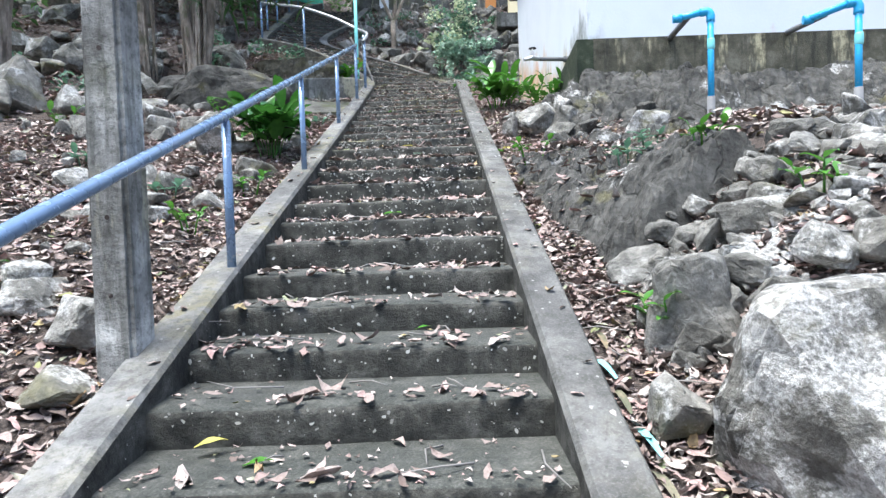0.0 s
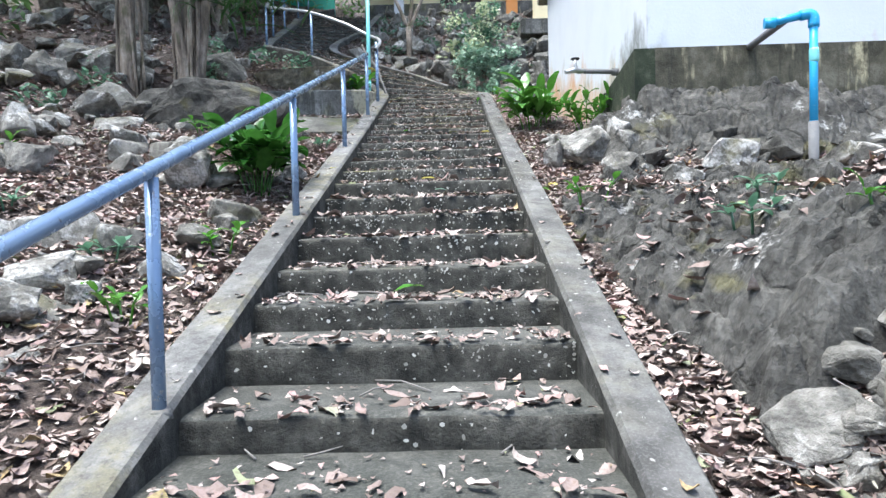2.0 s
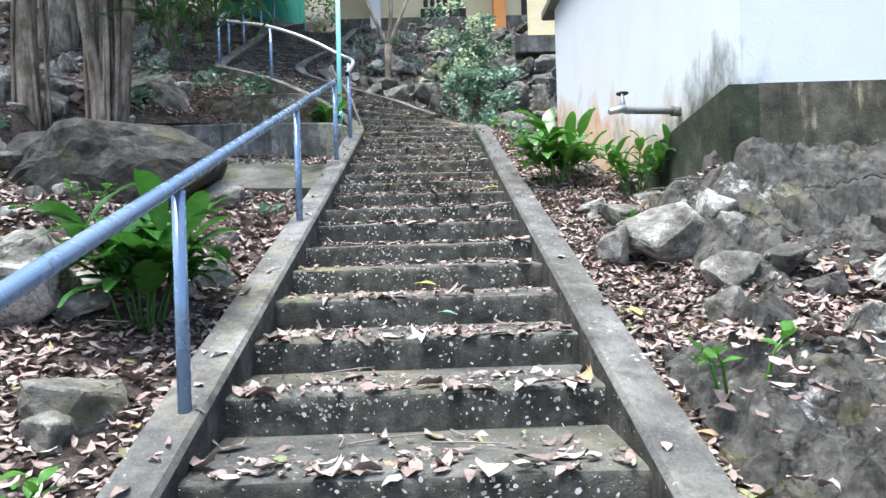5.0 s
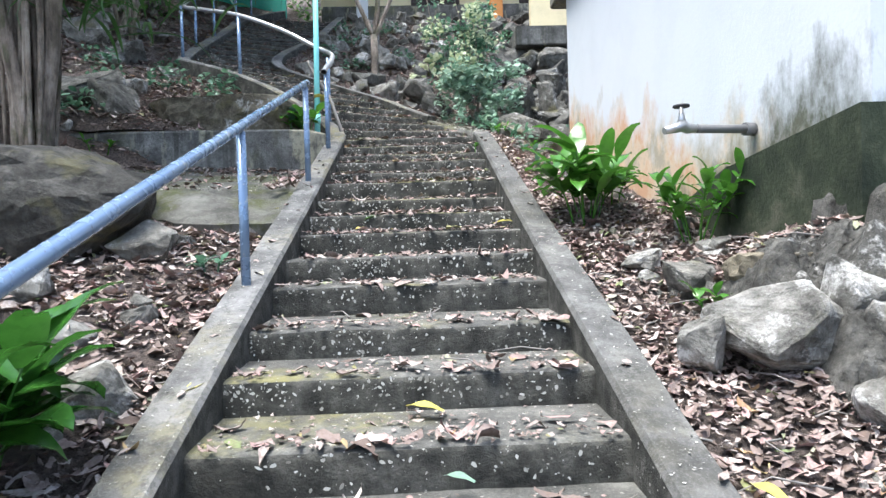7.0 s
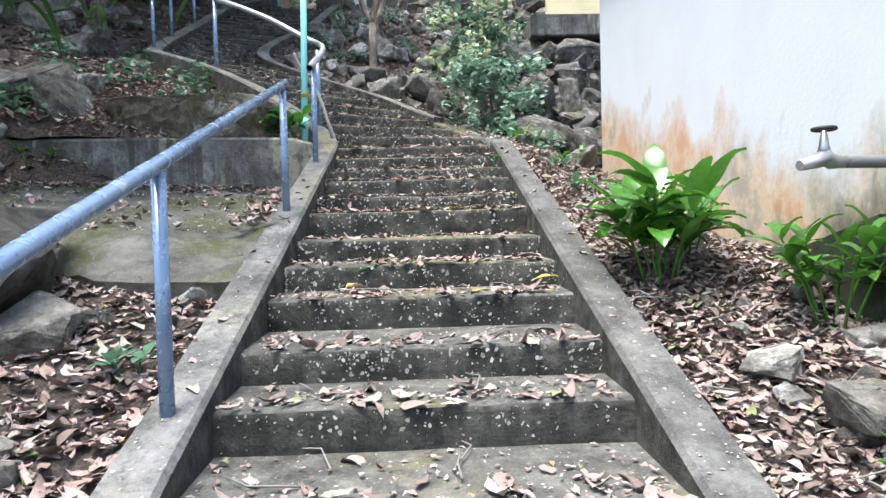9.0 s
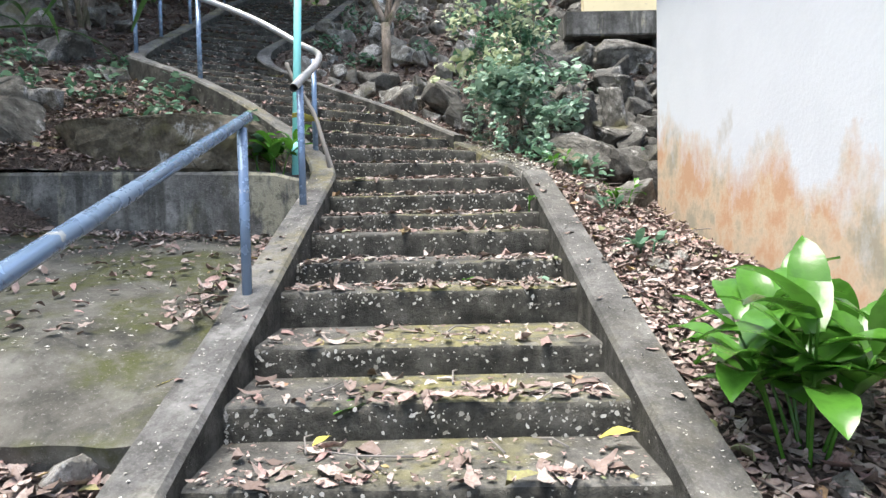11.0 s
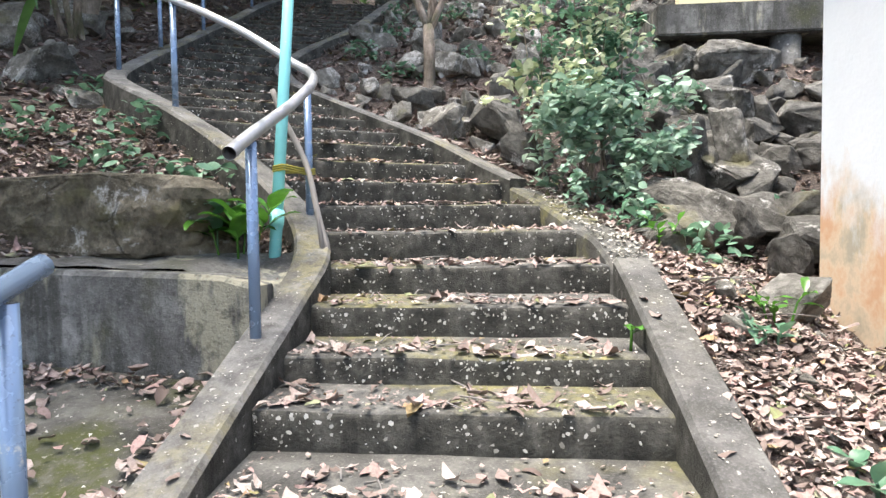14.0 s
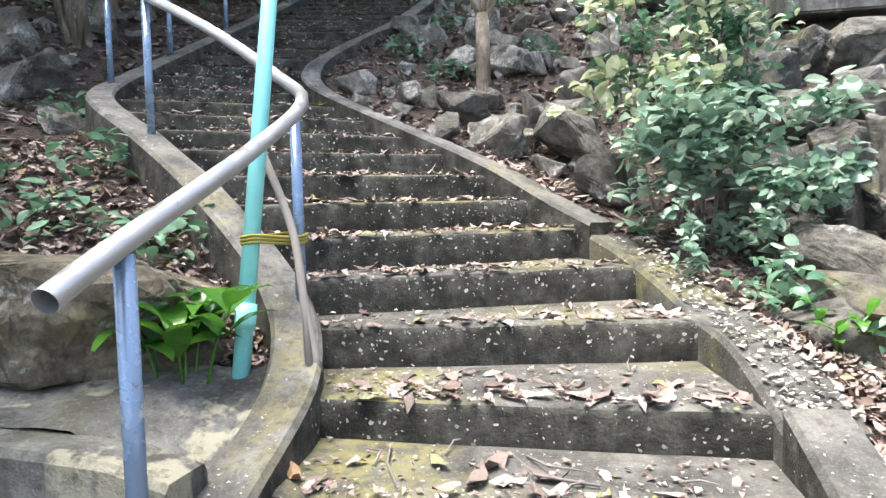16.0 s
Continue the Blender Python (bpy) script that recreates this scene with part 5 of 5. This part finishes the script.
broad_plant(on_ground(1.55, 9.35), 8, 0.5, 0.2, 0.075, "small green seedling with many leaflets by the footing", 4, BROAD, 8, 0.5)
broad_plant((-1.86, 13.5, 4.62), 5, 0.36, 0.26, 0.11, "green leafy plant at the foot of the aqua pipe", 5)
broad_plant((-2.05, 13.6, 4.66), 6, 0.3, 0.16, 0.1, "dark green leafy plant beside the curved kerb", 6, SHRUB)
WEEDS_RIGHT = [(1.75, 5.3), (1.75, 4.2), (1.1, 3.0), (1.45, 4.8), (1.2, 8.25), (0.9, 6.2), (1.05, 12.9), (1.2, 13.2), (0.85, 14.2), (1.0, 11.9), (2.0, 3.3)]
broad_plant((0.33, 12.72, 4.28), 1, 0.07, 0.12, 0.05, "single green seedling growing in a step corner", 7, BROAD, 3, 0.2)
WEEDS_LEFT = [(-1.85, 4.7), (-3.3, 5.9), (-2.6, 3.4), (-3.9, 6.6), (-2.3, 5.3), (-1.75, 5.7), (-2.9, 8.6), (-4.6, 11.0), (-3.4, 10.6), (-4.2, 12.9), (-1.7, 9.2)]
for k, (x, y) in enumerate(WEEDS_RIGHT + WEEDS_LEFT):
    broad_plant(on_ground(x, y), 3, 0.13 + 0.05 * (k % 3), 0.12, 0.055, "small green weed sprouting between stones", 20 + k, BROAD if k % 3 else SHRUB, 4, 0.5)


def blob(n, centre, radii, r):
    """Points inside an uneven ellipsoid, denser towards its skin."""
    v = r.normal(size=(n, 3))
    v /= np.linalg.norm(v, axis=1)[:, None]
    return np.asarray(centre) + v * (r.random((n, 1)) ** 0.45) * np.asarray(radii)


def spray(name, label, centres, radii, per, size, material, parent, seed):
    r = np.random.default_rng(seed)
    pos = np.concatenate([blob(per, c, np.asarray(radii) * r.uniform(0.6, 1.3), r) for c in centres])
    n = len(pos)
    length = size * r.uniform(0.6, 1.3, n)
    return leaf_cloud(name, label, "leaves", pos, r.uniform(0, math.tau, n), r.normal(0.25, 0.4, n), r.normal(0, 0.45, n), length, length * r.uniform(0.45, 0.75, n), r.normal(-0.2, 0.2, n), r.normal(0.2, 0.15, n), material, parent)


def shrub():
    r = random.Random(3)
    t = thing("shrub", "leafy green shrub with pale variegated leaves and a trailing vine", "shrub", (0.75, 15.8, 5.1))
    tips = []
    for k in range(12):
        base = Vector((r.uniform(0.2, 0.85), r.uniform(15.6, 16.1), 5.0))
        tip = base + Vector((r.uniform(-0.6, 0.5), r.uniform(-0.3, 0.4), r.uniform(1.2, 2.3)))
        path = curve_points([base, base.lerp(tip, 0.5) + Vector((r.uniform(-0.1, 0.1), 0, 0.1)), tip], 0.15)
        part("stem", tube(bmesh.new(), path, [0.012 * (1 - 0.7 * i / len(path)) for i in range(len(path))], 6), BARK, t)
        tips += [tip, base.lerp(tip, 0.75), base.lerp(tip, 0.55)]
    spray("foliage", "green leaves", tips, (0.24, 0.22, 0.22), 42, 0.085, SHRUB, t, 1)
    spray("foliage", "pale cream and green leaves", [p + Vector((-0.1, -0.2, -0.05)) for p in tips[::2]], (0.27, 0.18, 0.27), 34, 0.085, PALE, t, 2)
    low = [Vector((r.uniform(0.1, 1.35), r.uniform(15.1, 15.65), r.uniform(5.15, 5.95))) for _ in range(40)]
    spray("ivy", "dull grey-green ivy leaves", low, (0.2, 0.14, 0.16), 36, 0.105, IVY, t, 3)
    hang = [Vector((x + r.uniform(-0.05, 0.05), y, z)) for x, y, z in ((0.3, 15.0, 5.3), (0.32, 14.85, 5.15), (0.32, 14.75, 5.0), (0.8, 15.0, 5.2), (0.84, 14.85, 5.0), (0.86, 14.75, 4.85))]
    spray("vine", "hanging vine leaves", hang, (0.1, 0.07, 0.12), 26, 0.08, IVY, t, 4)
    spray("foliage", "creamy large leaves", [Vector((-0.15, 15.9, 6.15)), Vector((0.0, 15.8, 6.25)), Vector((-0.3, 16.0, 6.05))], (0.2, 0.12, 0.07), 9, 0.16, PALE, t, 5)


shrub()


# ---- trees ----
def limb(t, path, r0, r1, name="limb", sides=9):
    pts = curve_points(path, 0.3)
    wob = [Vector((0.12 * r0 * noise.noise(p * 2.0), 0.12 * r0 * noise.noise(p * 2.3 + Vector((5, 0, 0))), 0)) for p in pts]
    part(name, tube(bmesh.new(), [p + w for p, w in zip(pts, wob)], [r0 + (r1 - r0) * i / (len(pts) - 1) for i in range(len(pts))], sides), BARK, t)


def tree(at, radius, height, label, seed, crown=(2.6, 1.6), leaves=1300, leaf=0.2, stems=1, roots=0, lean=0.08):
    r = random.Random(seed)
    t = thing("tree", label, "tree", at)
    base = Vector(at)
    tips = []
    for k in range(stems):
        a = math.tau * k / stems + r.uniform(0, 1)
        spread = radius * 1.5 if stems > 1 else 0
        b = base + Vector((math.cos(a), math.sin(a), 0)) * spread
        top = b + Vector((math.cos(a) * lean * height + r.uniform(-0.3, 0.3), math.sin(a) * lean * height, height * r.uniform(0.85, 1.0)))
        rad = radius * (1 if stems == 1 else r.uniform(0.5, 0.9))
        limb(t, [b - Vector((0, 0, 0.4)), b + Vector((0, 0, 0.25)), b.lerp(top, 0.4) + Vector((r.uniform(-0.15, 0.15), r.uniform(-0.15, 0.15), 0)), top], rad * 1.25, rad * 0.5, "trunk", 14)
        for j in range(5):
            s = b.lerp(top, r.uniform(0.7, 1.0))
            q = r.uniform(0, math.tau)
            e = s + Vector((math.cos(q), math.sin(q), 0)) * crown[0] * r.uniform(0.5, 1.0) + Vector((0, 0, r.uniform(0.3, 1.8)))
            limb(t, [s, s.lerp(e, 0.5) + Vector((0, 0, 0.2)), e], rad * 0.35, rad * 0.1, "limb", 7)
            tips += [e, s.lerp(e, 0.6)]
    for k in range(roots):
        a = r.uniform(0, math.tau)
        b = base + Vector((math.cos(a), math.sin(a), 0)) * radius * r.uniform(1.3, 2.6)
        limb(t, [b - Vector((0, 0, 0.2)), b + Vector((r.uniform(-0.1, 0.1), 0, 1.4)), b.lerp(base, 0.4) + Vector((0, 0, 3.2))], 0.022, 0.03, "aerial_root", 6)
    spray("crown", "", tips, (crown[0] * 0.45, crown[0] * 0.45, crown[1] * 0.4), max(20, leaves // len(tips)), leaf, CANOPY, t, seed)
    return t


tree((-4.45, 12.0, 4.35), 0.095, 5.5, "old pale tree with several joined stems and hanging roots", 1, (2.4, 1.6), 700, 0.2, 7, 26, 0.05)
tree((-5.6, 12.2, 4.6), 0.12, 6.0, "pale brown tree trunk beside the old tree", 12, (2.2, 1.6), 400, 0.2, 1, 5)
tree((-7.9, 16.8, 6.3), 0.36, 7.0, "thick pale tree trunk on the wooded bank", 2, (3.6, 2.2), 4200, 0.3)
tree((-6.3, 9.0, 3.6), 0.22, 7.0, "dark tree trunk rising from leaf litter", 3, (3.0, 2.0), 300, 0.24)
tree((-5.95, 17.9, 6.85), 0.07, 3.6, "clump of thin leaning saplings above the bend", 4, (1.0, 0.8), 500, 0.16, 5, 0, 0.12)
# next two trees are added, crowns dense enough to darken the upper flight
tree((-6.6, 18.9, 7.2), 0.13, 5.0, "slim forest tree added to shade the upper flight", 5, (4.2, 2.4), 7000, 0.4)
tree((-6.9, 22.5, 9.0), 0.16, 5.0, "slim forest tree added to shade the upper flight", 8, (4.2, 2.4), 6200, 0.4)
tree((-10.5, 11.5, 5.4), 0.28, 8.0, "tall forest tree behind the rocky bank", 6, (3.5, 2.4), 2000, 0.26)
tree((-11.5, 20.0, 8.0), 0.3, 8.0, "tall forest tree behind the rocky bank", 7, (3.5, 2.4), 2000, 0.26)
# unseen trees added behind the start to keep sky light off the risers
for k, (x, y) in enumerate([(-7.5, -5.5), (-3.0, -7.5), (1.8, -8.5), (-11.0, 0.0), (6.5, -9.5)]):
    tree((x, y, float(ground(x, y)) - 0.1), 0.26, 6.5, "unseen forest tree added below the steps to block sky light", 30 + k, (3.6, 2.6), 1800, 0.32)
sap = thing("tree", "slender pale tree forking into bare branches", "tree", (-1.15, 17.85, 6.1))
limb(sap, [(-1.15, 17.85, 5.9), (-1.14, 17.85, 6.6), (-1.15, 17.9, 7.35)], 0.085, 0.07, "trunk", 12)
limb(sap, [(-1.15, 17.9, 7.3), (-1.4, 17.9, 7.9), (-1.9, 18.0, 9.0), (-2.3, 18.2, 10.4)], 0.05, 0.025)
limb(sap, [(-1.15, 17.9, 7.3), (-1.05, 18.0, 8.2), (-1.08, 18.1, 10.4)], 0.055, 0.03)
limb(sap, [(-1.15, 17.9, 7.25), (-0.9, 17.9, 7.8), (-0.5, 17.9, 8.8), (-0.1, 18.1, 10.4)], 0.045, 0.02)
spray("crown", "", [Vector(p) for p in ((-2.3, 18.2, 10.4), (-1.1, 18.1, 10.6), (-0.1, 18.1, 10.5), (-1.6, 18.4, 11.2))], (1.0, 1.0, 0.6), 120, 0.16, CANOPY, sap, 9)


def strap_plant(at, count, length, label, seed):
    r = random.Random(seed)
    t = thing("strap_leaf_plant", label, "plant", at)
    for k in range(count):
        b = Vector(at) + Vector((r.gauss(0, 0.22), r.gauss(0, 0.22), r.gauss(0, 0.28)))
        part("leaf", blade(bmesh.new(), b, r.uniform(0, math.tau), r.uniform(0.1, 1.0), length * r.uniform(0.6, 1.2), 0.05, r.uniform(1.6, 2.9), 0.35, 8), STRAP, t)


strap_plant((-3.85, 12.0, 6.1), 100, 1.0, "dark green strap-leaved plant hanging from the old tree", 1)
strap_plant((-3.05, 12.7, 6.55), 80, 1.0, "dark green strap-leaved plant drooping by the old tree", 2)
strap_plant((-5.0, 16.2, 8.2), 50, 0.9, "dark drooping strap-leaved plant above the bend", 3)

r = np.random.default_rng(4)
undergrowth = np.concatenate([blob(260, (x, y, float(ground(x, y)) + h), (1.3, 1.1, 0.9), r) for x, y, h in
                              [(-9.5, 13.5, 1.2), (-10.5, 16.5, 1.5), (-8.5, 20.5, 1.5), (-7.5, 24, 1.6), (-12, 22, 2), (-13, 17, 2), (-12.5, 12.5, 2), (-13, 9, 2), (-10, 8, 1), (-6.8, 20.5, 0.7), (-12, 15, 4), (-15, 19, 5), (-14, 13, 5), (-11, 24, 4), (-8, 27, 4), (-15, 9, 4), (-13, 26, 6), (-17, 14, 7), (-4.0, 28.5, 0.8), (-3.4, 29.0, 2.5), (-5.0, 30, 2.5)]])
n = len(undergrowth)
size = r.uniform(0.14, 0.34, n)
leaf_cloud("undergrowth", "dark green undergrowth at the back of the wooded bank", "bushes", undergrowth, r.uniform(0, math.tau, n), r.normal(0.2, 0.5, n), r.normal(0, 0.5, n), size, size * 0.5, r.normal(-0.2, 0.2, n), r.normal(0.2, 0.2, n), CANOPY)
low = np.concatenate([blob(60, (x, y, float(ground(x, y)) + 0.12), (0.35, 0.3, 0.2), r) for x, y in
                      [(-2.5, 14.3), (-3.3, 14.85), (-4.4, 15.9), (-3.9, 14.4), (-3.2, 14.2), (-4.9, 14.6), (-4.6, 13.2), (-5.4, 15.4), (-5.6, 11.2), (-6.4, 12.8), (-7, 10.5), (-5.2, 9.2), (-4.4, 10.4), (-1.6, 18.3), (-0.6, 18.6), (0.3, 17.8), (0.9, 17.2), (1.4, 18.9), (0.0, 20.0), (-1.4, 20.3), (1.8, 19.8), (2.2, 17.2), (0.7, 14.6), (1.1, 14.1), (2.6, 19.5), (-2.2, 18.9), (-1.9, 19.7), (-0.2, 17.4), (0.5, 18.9), (-1.0, 21.2), (1.1, 20.6), (2.0, 21.2), (-2.1, 21.6), (0.2, 21.8), (1.6, 17.9), (1.2, 15.9), (2.4, 15.6)]])
n = len(low)
size = r.uniform(0.06, 0.14, n)
leaf_cloud("undergrowth", "low green creepers among the stones", "bushes", low, r.uniform(0, math.tau, n), r.normal(0.2, 0.4, n), r.normal(0, 0.4, n), size, size * 0.55, r.normal(-0.2, 0.2, n), r.normal(0.2, 0.2, n), SHRUB)


# ---- buildings up the hill ----
hall = thing("building", "cream building with ventilation blocks and an orange column up the hill", "building", (1.5, 25, 9.2))
bm = box(bmesh.new(), (-3.2, 25.0, 9.0), (9.0, 25.2, 14.0))
part("wall", bm, CREAM, hall)
part("plinth", box(bmesh.new(), (-3.1, 24.3, 8.8), (9.0, 25.02, 10.3), 0.05), STAINED, hall, "grey stone plinth")
for x, m, w in ((2.17, ORANGE, 0.2), (-1.87, PLASTER, 0.17), (5.6, ORANGE, 0.2)):
    part("column", box(bmesh.new(), (x - w, 24.2, 9.6), (x + w, 24.2 + 2 * w, 13.9), 0.02), m, hall)
# window openings are dark panels, the shade inside put into their colour
part("window", box(bmesh.new(), (-0.4, 24.95, 10.42), (1.12, 24.996, 10.8)), SHADOWED, hall, "dark low window opening")
part("window", box(bmesh.new(), (3.0, 24.95, 10.2), (5.2, 24.996, 11.2)), SHADOWED, hall, "dark window opening")
# dark boxes paint the shade in the holes of the ventilation blocks
for i in range(6):
    for j in range(2):
        x, z = -0.3 + 0.22 * i, 10.86 + 0.32 * j
        part("ventilation_block", box(bmesh.new(), (x, 24.95, z), (x + 0.15, 24.996, z + 0.25), 0.02), SHADOWED, hall)
part("roof", box(bmesh.new(), (-3.8, 23.2, 13.9), (9.6, 27.0, 14.1)), STAINED, hall)
teal = thing("building", "teal painted wall beside the upper flight", "building", (-6, 27, 10.5))
part("wall", box(bmesh.new(), (-7.6, 26.6, 9.5), (-4.75, 26.8, 14.5)), TEAL, teal)
part("post", box(bmesh.new(), (-4.72, 26.5, 9.5), (-4.58, 26.64, 14.5)), TEAL, teal)
pink = thing("building", "pink house with an orange post at the edge of the wood", "building", (-11, 20.5, 8.5))
part("wall", box(bmesh.new(), (-14.0, 20.6, 8.0), (-9.7, 20.8, 12.5)), PINK, pink)
part("post", box(bmesh.new(), (-11.0, 20.35, 8.5), (-10.75, 20.58, 12.5)), ORANGE, pink)
part("door", box(bmesh.new(), (-11.9, 20.5, 9.3), (-11.2, 20.58, 11.5)), BLUE, pink)
part("plinth", box(bmesh.new(), (-14.0, 20.3, 7.6), (-9.6, 20.62, 9.3), 0.03), STAINED, pink)

deck = thing("raised_slab", "grey concrete floor slab on round columns above the rubble", "slab", (3.5, 17.6, 6.0))
part("slab", box(bmesh.new(), (1.8, 18.3, 7.22), (9.0, 22.5, 7.62), 0.02), STAINED, deck)
for x, y in ((3.5, 17.95), (3.5, 21.5), (6.5, 17.95)):
    part("column", tube(bmesh.new(), [(x, y + 0.6, 5.2), (x, y + 0.6, 7.23)], 0.19, 18), KERB, deck)
# wall added at the back to keep the space under the slab dark
part("back_wall", box(bmesh.new(), (1.9, 22.0, 6.0), (9.0, 22.2, 7.23)), STAINED, deck)
part("upper_wall", box(bmesh.new(), (2.2, 18.75, 7.61), (9.0, 18.95, 9.2)), CREAM, deck)

# ---- odds and ends ----
strip = thing("plastic_strip", "torn blue and white plastic strip beside the kerb", "litter", (0.75, 2.6, 0.8))
for k in range(5):
    y = 1.95 + 0.24 * k
    x = 0.73 + 0.02 * math.sin(k * 2)
    z = float(ground(x, y)) + 0.05
    bm = blade(bmesh.new(), (x, y, z), radians(95 + 14 * math.sin(k * 3)), 0.3, 0.24, 0.035, 0.6, 0.4)
    part("shred", bm, AQUA if k % 2 else PLASTER, strip)


def fresh_leaf(at, yaw, length, material, label):
    ob = link_mesh("fallen_leaf", blade(bmesh.new(), at, yaw, 0.25, length, length * 0.42, 0.6, 0.3), material)
    tagged(ob, label, "leaf", "fresh fallen leaves")


for (x, y, z), yaw, length, material, word in [((-0.27, 7.69, 2.5), 2.8, 0.17, YELLOWLEAF, "yellow"), ((-0.49, 5.15, 1.62), 0.5, 0.2, BROAD, "green"), ((-0.99, 2.44, 0.68), 0.4, 0.13, YELLOWLEAF, "yellow"), ((-0.77, 2.33, 0.64), 0.2, 0.12, BROAD, "green"), ((0.24, 10.09, 3.33), 0.1, 0.16, YELLOWLEAF, "yellow"), ((-0.85, 10.1, 3.32), 1.0, 0.1, YELLOWLEAF, "yellow"), ((-1.33, 7.67, 2.63), 1.0, 0.13, YELLOWLEAF, "yellow"), ((-0.15, 3.29, 0.98), 0.3, 0.09, BROAD, "green"), ((0.48, 6.8, 2.29), 0.3, 0.24, BROAD, "green"), ((0.78, 6.98, 2.36), 1.9, 0.15, YELLOWLEAF, "yellow"), ((-0.79, 10.23, 3.4), 0.6, 0.2, BROAD, "green"), ((-0.18, 7.27, 2.36), 2.7, 0.12, IVY, "pale green"), ((0.3, 11.4, 3.8), 2.2, 0.16, IVY, "pale green"), ((-0.08, 11.44, 3.8), 2.6, 0.17, BROAD, "green"), ((-1.55, 10.32, 3.5), 1.2, 0.2, YELLOWLEAF, "yellow"), ((-1.42, 10.5, 3.57), 0.2, 0.13, BROAD, "green")]:
    fresh_leaf((x, y, z), yaw, length, material, "large %s leaf fallen on the concrete" % word)

scrap = bmesh.new()
bmesh.ops.create_grid(scrap, x_segments=6, y_segments=5, size=0.12)
for v in scrap.verts:
    v.co.z += 0.03 * noise.noise(v.co * 9) + 0.25 * v.co.x ** 2
    v.co = Matrix.Rotation(radians(25), 3, "Z") @ v.co + Vector((1.77, 2.95, 1.43))
tagged(link_mesh("paper_scrap", scrap, PAPER), "crumpled weathered paper scrap lying on the rocks", "litter")
